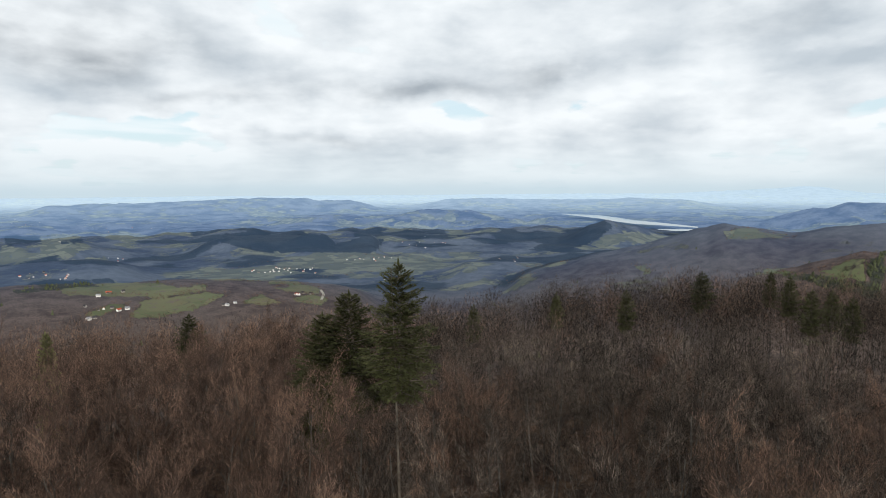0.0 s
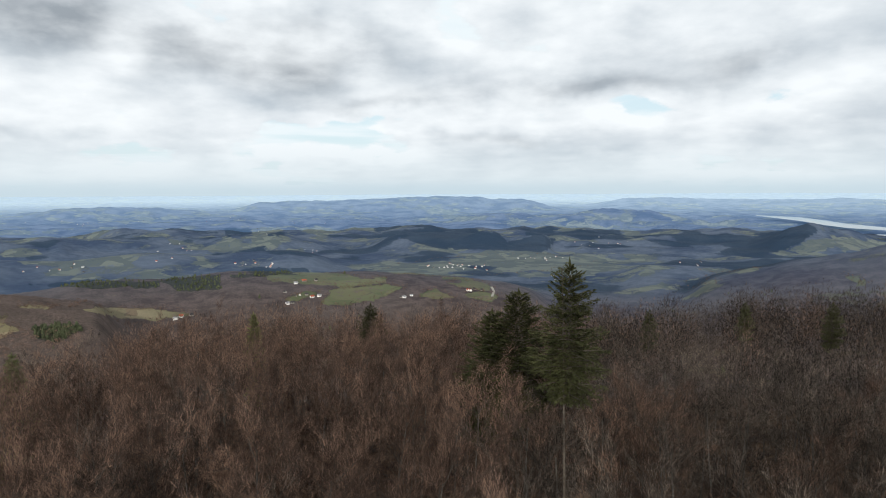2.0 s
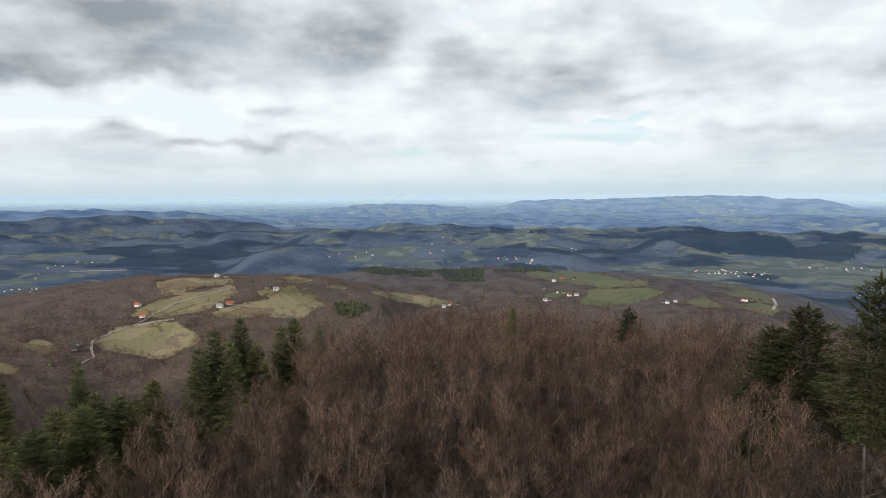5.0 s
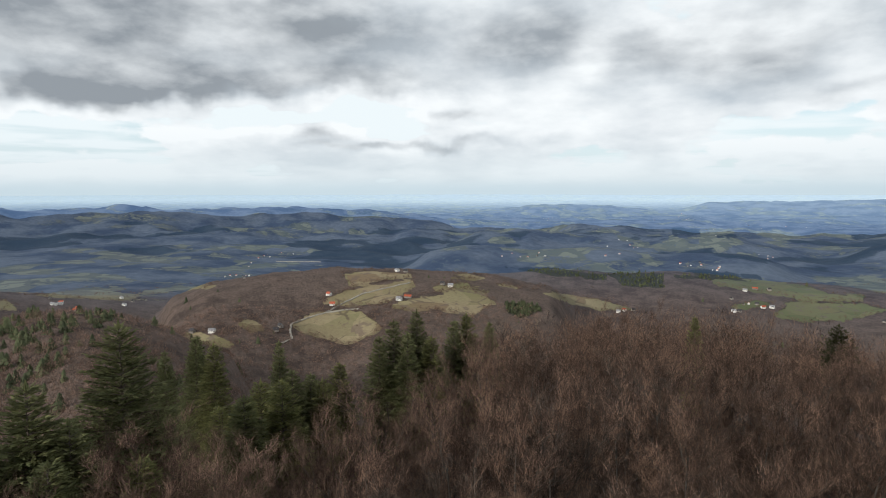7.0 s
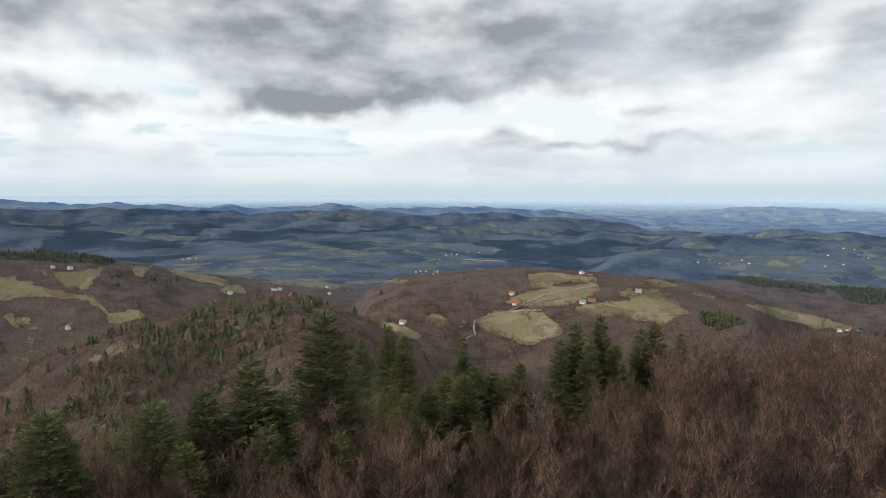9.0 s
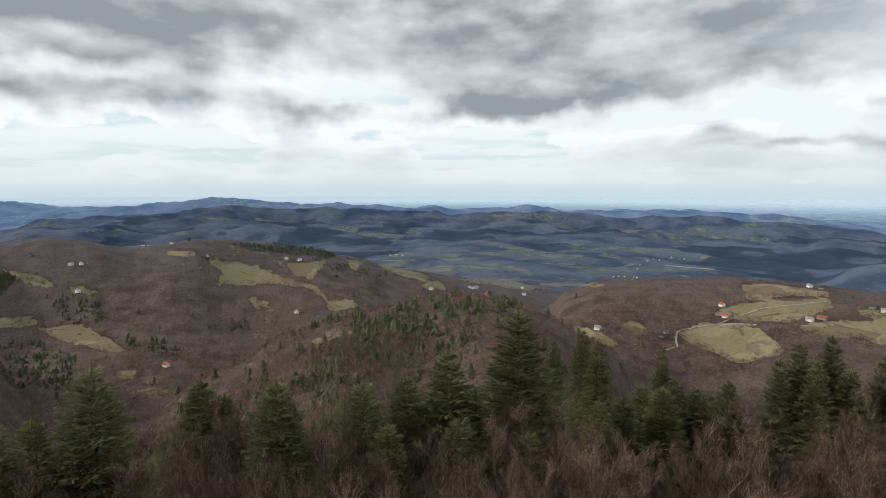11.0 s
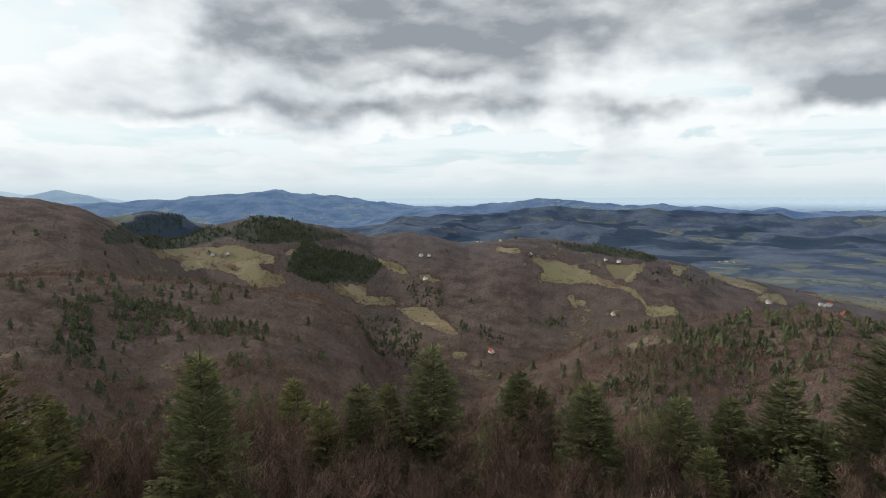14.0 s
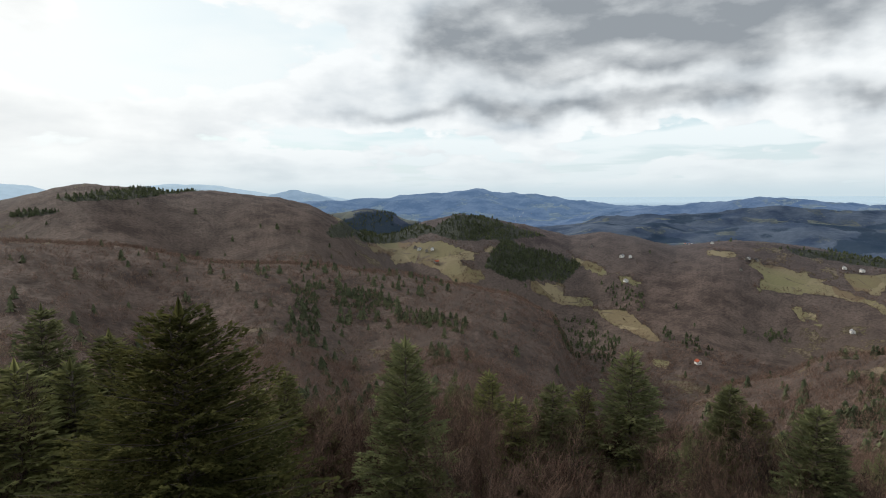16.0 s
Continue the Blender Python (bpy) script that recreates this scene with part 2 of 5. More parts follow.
# lake side: the dark ridge, the field ridge before it, foothills, the wooded tongue in the lake
ridge(2400, 420, (-42, -2.5), (-36.6, -2.7), (-34, -3.0), (-30.4, -3.7), (-27, -3.35), (-25.3, -3.1), (-23.5, -3.55),
      (-20.8, -4.4), (-18.4, -5.2), (-15, -5.9), (-11.9, -6.7), (-8, -7.8), (-5, -9))
ridge(1500, 220, (-42, -4.5), (-36.8, -4.95), (-35.4, -4.9), (-33.2, -5.7), (-30.5, -6.55), (-27.2, -7.5), (-23, -9.5))
ridge(2900, 250, (-11, -8.4), (-6.7, -6.85), (-3, -6.8), (-0.8, -7.7), (3, -8.8))
ridge(5600, 330, (-24, -4.7), (-20.3, -4.15), (-17.9, -3.2), (-15.6, -2.75), (-14.4, -3.15), (-11.9, -4.1), (-9.3, -5.2), (-6.2, -6.2), (-3, -7))
# valley hills
ridge(4600, 330, (2, -6.2), (5.1, -5.1), (6.1, -4.25), (9.3, -4.6), (11.3, -3.85), (16.8, -3.9), (20.6, -4.3), (25, -5.2))
ridge(5000, 350, (26, -4.8), (31, -4.0), (36, -4.1), (44, -3.9), (50, -3.7), (57, -4.5))
ridge(3400, 280, (24, -6.6), (30, -5.5), (36, -5.8), (42, -5.3), (48, -5.6), (54, -5.2), (61, -6.4))
# pasture ridge
ridge(1800, 330, (4, -10.5), (9.8, -9.0), (15.9, -8.35), (19.3, -7.95), (23.9, -7.7), (28.3, -7.7), (35.2, -7.35), (39.6, -7.65), (46, -7.6), (52, -8.1), (57, -9.5))
# hamlet hill
ridge(1250, 300, (42, -10.5), (47, -8.9), (52.5, -7.95), (56.3, -7.7), (60.6, -7.4), (65.9, -7.2), (71, -7.6), (76.9, -8.15), (80.6, -9.4), (84, -11.5))
# wooded spur dotted with firs
ridge(600, 170, (72, -17), (78, -13.5), (81.3, -11.7), (85.2, -10.4), (88.4, -9.9), (90.9, -9.9), (95.6, -10.6), (101, -11.7), (106.4, -13.0), (111, -15.4), (118, -18))
# farm hills beyond the side valley
ridge(1600, 320, (76, -11.5), (81, -9.9), (86, -9.0), (90.4, -8.3), (95.6, -7.35), (101, -5.95), (104.2, -5.3), (109, -4.65), (114.1, -4.2),
      (119, -4.75), (122.5, -4.05), (125.2, -3.7), (128, -4.0), (129.6, -3.6), (132.4, -2.8), (135.8, -2.35), (138.5, -2.0), (141, -2.4), (146, -4.2), (152, -6.2), (162, -9))
# the long mountain of bare woods, its knob and its nearer shoulder
ridge(1450, 420, (141, -9), (144.4, -6.8), (147.6, -4.3), (149.7, -2.4), (152.7, -1.15), (155.7, -0.5), (158.6, -0.05), (161, 0.25),
      (164.1, 0.05), (166.3, 0.4), (168.4, 0.5), (170.4, 0.65), (172.3, 0.4), (173.8, 0), (176, -0.55), (188, -2))
ridge(2400, 200, (138, -3.6), (143.4, -2.5), (145, -1.8), (147.1, -1.4), (149.7, -1.8), (151.7, -1.95), (157, -2.8))
ridge(820, 260, (126, -14), (130, -11.4), (133.7, -9.8), (139.1, -8.95), (144.4, -7.9), (151.8, -7.3), (159.7, -6.5), (168.6, -4.8), (176, -3.8), (188, -3.5))
# far ranges
ridge(7500, 700, (53, -3.2), (59.5, -2.3), (63.7, -1.85), (67.8, -1.5), (73.3, -1.55), (78.4, -1.45), (83, -1.25), (92, -1.25), (95.7, -1.33),
      (101, -1.03), (106.3, -0.93), (110.5, -0.5), (113.6, -0.52), (116.6, -0.93), (120.5, -1.28), (124, -1.6), (130, -2.4))
ridge(5600, 480, (62, -4.4), (70, -3.9), (76, -3.4), (84, -3.8), (90, -3.2), (96, -3.6), (103, -3.0), (110, -2.6), (116, -3.0), (122, -2.6), (130, -3))
ridge(10000, 800, (117, -1.5), (124, -1.1), (126, -0.85), (130.7, -0.15), (134.2, 0.05), (136.5, 0.44), (140, 0.1), (144.4, -0.2), (149.7, -0.6), (157, -0.9))
ridge(15000, 700, (148, -0.8), (149.7, -0.5), (151.7, 0.0), (153.7, 0.36), (155.7, 0.0), (158, -0.5))
ridge(20000, 1500, (146, -0.5), (155.7, 0.05), (157.7, 0.38), (160.5, 0.84), (164.1, 0.94), (167.5, 0.61), (170, 0.3), (172.7, 0.41), (174.2, 0.82), (178, 1.2), (188, 0.4))
ridge(28000, 1500, (-45, -0.5), (-36, -0.45), (-31.3, 0.14), (-26, -0.2), (-20, -0.45), (-12, -0.42), (0, -0.5), (15, -0.5), (36, -0.55), (60, -0.5), (80, -0.6))
ridge(13000, 800, (4, -1.3), (9.2, -0.95), (13.8, -0.68), (16.7, -0.68), (23.3, -0.95), (32, -1.1), (36, -1.5))
ridge(8500, 500, (-10, -3.1), (-6.6, -2.6), (-2.9, -1.93), (0.8, -1.85), (6.6, -2.45), (9.2, -2.12), (10.8, -2.27), (14.3, -2.6), (17, -3))
ridge(9000, 600, (-45, -1.6), (-36.5, -1.12), (-34.1, -1.04), (-32.2, -1.35), (-29.5, -2.15), (-26, -2.7))
ridge(12000, 700, (34, -2.0), (38, -1.8), (42, -1.4), (47, -1.45), (53, -2.0), (60, -1.9))
ridge(16000, 900, (-26, -1.1), (-18, -0.85), (-10, -0.95), (-4, -0.8), (3, -1.0))
rng = random.Random(11)
for _ in range(22):
    far = rng.uniform(5000, 22000)
    mid, half = rng.uniform(-42, 62), rng.uniform(2.5, 7)
    dip = -math.degrees(math.atan(436 / far))
    ridge(far, rng.uniform(300, 700), (mid - half, dip), (mid - half * 0.4, dip + rng.uniform(0.2, 0.6) * 6500 / far),
          (mid + half * 0.2, dip + rng.uniform(0.2, 0.7) * 6500 / far), (mid + half, dip))


def land(az, r):
    """Height of the land at heading az (degrees) and r metres from below the camera."""
    az, r = np.broadcast_arrays(np.asarray(az, dtype=float), np.asarray(r, dtype=float))
    base = base_level(az, r)
    x, y = -np.sin(np.radians(az)) * r, np.cos(np.radians(az)) * r
    rise = np.zeros_like(base)
    for hr, across, crest in RIDGES:
        lo, hi = crest[0][0], crest[-1][0]
        near = np.abs(r - hr) < 4 * across
        near &= (az > lo) & (az < hi)
        if not near.any():
            continue
        a, rr = az[near], r[near]
        top = EYE + hr * np.tan(np.radians(between(a, crest, 1)))
        edge = smooth(np.minimum(a - lo, hi - a), 0, min(4.0, (hi - lo) / 4))
        wind = 1 + 0.10 * np.sin(a * 0.35 + hr)
        h = np.maximum(top - base_level(a, np.full_like(a, hr)), 0) * edge * np.exp(-((rr - hr) / (across * wind)) ** 2 / 2)
        rise[near] += h ** 5
    basin = smooth(az, -27, -24) * (1 - smooth(az, -12.5, -10)) * smooth(r, 6000, 6400) * (1 - smooth(r, 9800, 11000))
    z = base + rise ** 0.2 * (1 - basin)
    fold = np.abs(fbm(x / 620, y / 620, 3, 13) - 0.5) * 2
    z = z - fold * 95 * smooth(r, 2600, 5200) * (1 - 0.5 * smooth(r, 9000, 15000)) * (1 - basin)
    z = z + smooth(r, 150, 900) * (fbm(x / 210, y / 210, 4, 3) - 0.5) * (16 + 34 * smooth(r, 2500, 9000))
    return z


def squeeze(r):
    """Far distances drawn in, so that all the land ends within 5 km; true to 1000 m."""
    return np.where(r <= 1000, r, 1000 + 3800 * (1 - np.exp(-(np.maximum(r, 1000) - 1000) / 3800)))


def site(az, r, lift=0.0):
    """Place of a thing on the land, and its scale there."""
    z = float(land(np.array(float(az)), np.array(float(r)))) + lift
    s = float(squeeze(np.array(float(r)))) / r
    a = radians(az)
    return Vector((-math.sin(a) * r * s, math.cos(a) * r * s, EYE + (z - EYE) * s)), s


def sight(az, dip, start=260.0):
    """How far off the land lies that one sees at a heading and dip, looking over the trees."""
    r = np.exp(np.linspace(math.log(start), math.log(40000), 1500))
    el = np.degrees(np.arctan2(land(np.full_like(r, az), r) - EYE, r))
    hit = np.nonzero(el >= dip)[0]
    return float(r[hit[0]]) if len(hit) else float(r[np.argmax(el)])


MEADOWS, SPRUCES, GROVES = [], [], []


def meadow(*corners):
    """A meadow, set to fit the camera's view: headings and dips of its corners."""
    MEADOWS.append(corners)


def spruce_wood(*corners):
    SPRUCES.append(corners)


def grove(*corners):
    """A loose stand of firs in the bare wood."""
    GROVES.append(corners)


def rounded(az, dip, wide, deep, slant):
    """Corners of a rounded field: its middle, its half extents in degrees and its slant."""
    c, s = math.cos(radians(slant)), math.sin(radians(slant))
    ring = [(wide * math.cos(a), deep * math.sin(a)) for a in (k * math.pi / 6 for k in range(12))]
    return tuple((az - u * c + v * s, dip + u * s + v * c) for u, v in ring)


def meadow_patch(*shape):
    MEADOWS.append(rounded(*shape))


def spruce_patch(*shape):
    SPRUCES.append(rounded(*shape))


def inside(u, v, corners):
    """How far points lie inside a field (below 0: outside), in degrees."""
    best, odd = np.full_like(u, 99.0), np.zeros(u.shape, dtype=bool)
    for (x0, y0), (x1, y1) in zip(corners, corners[1:] + corners[:1]):
        dx, dy = x1 - x0, y1 - y0
        t = np.clip(((u - x0) * dx + (v - y0) * dy) / (dx * dx + dy * dy + 1e-9), 0, 1)
        best = np.minimum(best, np.hypot(u - x0 - t * dx, v - y0 - t * dy))
        odd ^= ((y0 > v) != (y1 > v)) & (u < x0 + (v - y0) * dx / (dy if abs(dy) > 1e-9 else 1e-9))
    return np.where(odd, best, -best)


def within(areas, az, r, z):
    """1 inside any of the areas, 0 outside, with ragged borders."""
    x, y = -np.sin(np.radians(az)) * r, np.cos(np.radians(az)) * r
    el = np.degrees(np.arctan2(z - EYE, r))
    rag = (fbm(x / 40, y / 40, 4, 21) - 0.5) * 0.42
    best = np.zeros_like(r, dtype=float)
    for corners in areas:
        us, vs = [c[0] for c in corners], [c[1] for c in corners]
        near = (az > min(us) - 0.5) & (az < max(us) + 0.5) & (el > min(vs) - 0.5) & (el < max(vs) + 0.5) & (r > 250)
        if near.any():
            best[near] = np.maximum(best[near], smooth(inside(az[near], el[near], corners) + rag[near], -0.10, 0.14))
    return best


# meadows of the hamlet
meadow((70.28, -12.49), (68.61, -11.50), (65.75, -11.22), (63.83, -11.49), (61.67, -13.15), (64.34, -14.28), (65.55, -14.49), (67.70, -13.74), (69.58, -12.98))
meadow((67.65, -10.48), (65.26, -9.47), (59.01, -8.44), (58.77, -9.15), (61.18, -10.69), (64.79, -10.96), (66.70, -10.62))
meadow((65.60, -7.81), (62.85, -7.60), (59.01, -7.85), (59.01, -8.32), (61.89, -8.67), (64.89, -9.12))
meadow((61.18, -10.76), (58.05, -10.05), (53.74, -9.45), (50.89, -10.68), (53.24, -12.02), (56.60, -11.49), (59.01, -11.56), (60.94, -11.23))
meadow((79.56, -12.42), (78.26, -12.41), (75.17, -13.85), (75.86, -14.14), (79.37, -12.99))
meadow((75.34, -11.91), (73.74, -11.65), (72.38, -12.63), (74.00, -12.89))
meadow((57.09, -9.14), (53.75, -8.98), (53.74, -9.45), (56.85, -9.85))
meadow((55.18, -8.06), (53.76, -7.92), (52.10, -8.36), (53.28, -8.62))
meadow((50.92, -9.04), (49.75, -8.96), (48.36, -9.32), (49.05, -9.46))
meadow((47.55, -9.46), (43.76, -9.72), (39.37, -10.47), (37.72, -10.94), (41.26, -11.14), (44.74, -10.43))
# green pastures
meadow((32.27, -7.77), (29.35, -7.53), (25.59, -7.74), (23.29, -8.36), (21.11, -8.37), (21.13, -8.81), (24.26, -9.11), (27.00, -8.71), (31.49, -8.31))
meadow((27.32, -10.55), (26.13, -9.29), (23.32, -9.18), (20.88, -8.91), (19.15, -9.28), (20.42, -9.72), (23.39, -10.79), (25.74, -10.82))
meadow((30.54, -9.97), (28.36, -9.33), (27.04, -9.46), (27.96, -9.99), (29.93, -10.27))
meadow((18.16, -10.00), (16.34, -9.44), (14.26, -10.36), (16.37, -10.51))
meadow((15.77, -8.21), (13.13, -8.32), (12.87, -8.60), (15.79, -8.59))
meadow((15.27, -8.83), (12.07, -8.74), (10.72, -9.29), (11.55, -9.67), (14.23, -9.41))
meadow((13.44, -9.94), (12.09, -9.59), (10.19, -10.07), (11.02, -10.51), (13.19, -10.33))
meadow((23.24, -7.28), (19.32, -7.11), (16.26, -7.17), (16.28, -7.70), (22.77, -7.57))
meadow((33.23, -3.81), (30.80, -3.21), (29.63, -4.83), (31.93, -5.30), (33.21, -5.10))
meadow((30.29, -5.40), (28.59, -5.26), (28.40, -5.76), (30.10, -5.78))
meadow((35.71, -4.03), (35.16, -4.06), (34.36, -4.91), (35.77, -5.04))
meadow((29.15, -3.64), (27.18, -3.35), (24.96, -3.93), (27.01, -4.35))
meadow((9.87, -7.94), (6.82, -7.60), (4.87, -8.06), (7.95, -8.41))
meadow((14.88, -4.65), (13.29, -4.42), (11.43, -5.15), (13.04, -5.24))
# farm hills
meadow((116.44, -5.08), (114.41, -5.13), (113.91, -5.66), (116.20, -5.50))
meadow((112.68, -8.30), (111.62, -7.18), (113.66, -5.77), (110.56, -6.36), (106.34, -7.81), (103.40, -8.74), (102.60, -9.96), (100.17, -10.07), (99.90, -10.86), (102.60, -11.02), (103.14, -9.80), (104.74, -8.89), (107.42, -8.43), (110.59, -8.26))
meadow((106.59, -6.42), (103.92, -6.34), (102.58, -6.24), (103.93, -8.20), (105.54, -7.92), (106.07, -7.12))
meadow((100.97, -6.35), (99.10, -6.51), (99.90, -7.42), (100.55, -7.15))
meadow((98.03, -6.77), (95.63, -7.28), (93.25, -7.99), (93.77, -8.37), (96.69, -7.77))
meadow((91.94, -8.02), (86.31, -8.16), (82.85, -8.88), (84.29, -9.35), (88.31, -8.70))
meadow((94.03, -8.84), (92.19, -8.44), (91.50, -9.16), (93.49, -9.31))
meadow((128.38, -5.62), (126.23, -6.51), (124.90, -7.26), (125.36, -7.38), (127.55, -6.48))
meadow((123.76, -7.52), (121.67, -8.13), (121.92, -8.37), (123.55, -8.03))
meadow((131.65, -8.46), (128.73, -8.55), (128.56, -9.66), (125.92, -9.88), (125.94, -10.51), (128.81, -10.35), (131.48, -9.17))
meadow((125.95, -10.70), (123.18, -10.72), (120.84, -12.14), (119.90, -13.25), (121.84, -13.00), (124.17, -12.07))
meadow((120.93, -14.60), (119.22, -15.00), (119.24, -15.69), (120.47, -15.48))
meadow((109.66, -9.59), (108.12, -9.63), (107.87, -10.58), (109.04, -10.50))
meadow((138.19, -6.76), (136.44, -7.48), (136.10, -8.09), (138.24, -7.66))
meadow((146.98, -4.71), (142.57, -4.66), (140.17, -4.42), (138.30, -5.23), (136.43, -5.76), (137.50, -6.29), (139.11, -6.02), (136.97, -7.36), (136.70, -8.42), (138.58, -8.42), (140.72, -6.92), (142.86, -6.36), (144.46, -6.55), (144.99, -5.80), (146.57, -5.40))
meadow((150.67, -1.92), (147.03, -1.43), (144.92, -1.45), (145.46, -2.24), (149.65, -2.56))
meadow((144.40, -1.99), (143.34, -1.89), (141.39, -3.34), (141.87, -3.55))
meadow((136.17, -5.23), (135.10, -4.91), (134.73, -5.50), (135.90, -5.71))
# fields by the dark ridge
meadow((-31.97, -6.83), (-34.89, -5.35), (-36.21, -5.27), (-35.49, -5.89), (-35.66, -7.26), (-33.81, -7.17))
meadow((-27.68, -7.25), (-29.42, -6.75), (-31.96, -6.73), (-31.15, -7.10), (-28.13, -7.37))
meadow((-25.49, -3.78), (-27.07, -3.37), (-29.30, -3.87), (-31.00, -3.99), (-29.53, -4.28), (-25.74, -4.26))
meadow((-18.00, -6.83), (-19.28, -6.92), (-19.60, -7.52), (-18.54, -7.59))
meadow((-13.50, -5.13), (-15.86, -4.11), (-17.43, -4.62), (-15.37, -5.61))
meadow((-16.37, -3.30), (-17.41, -3.82), (-20.22, -4.43), (-17.95, -4.80))
meadow((-12.18, -6.77), (-9.73, -7.00), (-7.23, -7.03), (-8.90, -7.46))
meadow((-7.24, -7.81), (-9.05, -7.93), (-8.64, -8.41), (-6.12, -8.33))
# plantations and fir woods
spruce_wood((135.60, -5.65), (134.40, -4.38), (131.29, -5.23), (128.82, -5.84), (127.03, -6.65), (128.72, -8.36), (133.44, -8.16), (136.04, -6.95))
spruce_wood((141.50, -3.71), (139.09, -2.03), (135.90, -2.31), (131.68, -3.53), (129.86, -4.05), (134.31, -4.59), (139.10, -4.37))
spruce_wood((111.05, -4.77), (106.31, -4.83), (101.51, -5.82), (102.58, -6.24), (109.49, -5.27))
spruce_wood((133.60, -3.74), (137.94, -2.46), (138.07, -4.61), (134.78, -4.36))
grove((125.40, -8.21), (121.68, -8.43), (121.28, -10.71), (123.66, -10.79), (124.98, -9.22))
grove((132.81, -11.32), (126.44, -11.52), (122.81, -13.31), (124.78, -15.77), (130.89, -13.85))
grove((120.35, -11.92), (114.87, -13.38), (115.92, -14.43), (119.89, -12.80))
grove((113.79, -11.64), (110.11, -11.26), (109.76, -12.57), (112.25, -12.58))
grove((104.80, -15.80), (100.98, -12.71), (95.60, -10.82), (88.29, -10.09), (83.77, -10.64), (90.30, -12.49), (95.58, -14.21), (98.26, -17.85), (106.45, -18.31))
grove((102.58, -6.78), (100.98, -6.89), (99.37, -6.89), (95.63, -7.92), (97.76, -8.47), (102.05, -7.95))
grove((150.31, -8.73), (145.04, -9.40), (144.52, -10.73), (147.74, -11.43), (150.87, -10.27))
grove((145.06, -10.46), (137.52, -12.12), (138.06, -13.17), (144.54, -12.04))
grove((132.16, -11.53), (123.35, -13.24), (123.80, -16.01), (131.08, -14.35))
grove((153.90, -8.07), (151.85, -8.15), (151.47, -13.34), (154.03, -12.69))
spruce_wood((50.19, -10.77), (48.56, -10.64), (46.72, -10.99), (46.82, -11.40), (48.53, -12.10), (49.94, -11.62))
spruce_wood((50.18, -7.35), (46.32, -7.40), (40.89, -7.81), (40.87, -8.31), (46.31, -8.02))
spruce_wood((40.89, -7.71), (36.03, -7.56), (35.98, -8.86), (39.43, -8.83))
spruce_wood((35.14, -7.60), (30.27, -7.51), (29.06, -7.79), (34.90, -7.97))
spruce_wood((20.69, -3.95), (17.43, -3.64), (15.12, -3.97), (13.00, -3.74), (10.33, -4.21), (9.53, -4.91), (6.49, -4.27), (5.11, -4.71), (5.96, -5.95), (16.21, -5.69), (19.23, -4.78))
spruce_wood((35.39, -3.36), (33.21, -3.46), (33.05, -4.06), (35.35, -4.16))
spruce_wood((31.86, -4.00), (30.42, -3.83), (30.02, -4.21), (31.67, -4.25))
spruce_wood((34.78, -7.18), (32.43, -6.97), (28.25, -7.20), (28.27, -7.55), (32.47, -7.63))
spruce_wood((6.21, -4.13), (7.59, -4.06), (7.87, -4.33), (5.94, -4.47))
spruce_wood((-12.14, -3.88), (-15.31, -2.82), (-16.37, -3.43), (-13.77, -5.23), (-11.62, -5.68), (-8.33, -5.80))
spruce_wood((-29.01, -7.27), (-31.97, -6.88), (-33.81, -7.22), (-36.70, -7.40), (-36.78, -8.76), (-32.22, -7.77))
spruce_wood((-35.49, -5.77), (-36.71, -4.90), (-36.85, -7.39), (-35.75, -7.25))
spruce_patch(166.7, 0.15, 5.73, 0.43, 5)
spruce_patch(173.9, -1.37, 1.91, 0.27, 4)
spruce_patch(147.6, -2.85, 3.40, 0.95, 15)
spruce_patch(144.4, -3.74, 3.71, 0.85, 6)
# valley floor
meadow_patch(11.4, -7.17, 10.22, 0.94, 3)
meadow_patch(4.0, -7.16, 4.77, 0.64, 0)
meadow_patch(80.0, -8.6, 3.0, 0.3, 2)
meadow_patch(87.0, -8.3, 3.2, 0.3, 0)
meadow_patch(74.0, -7.0, 5.0, 0.25, 3)


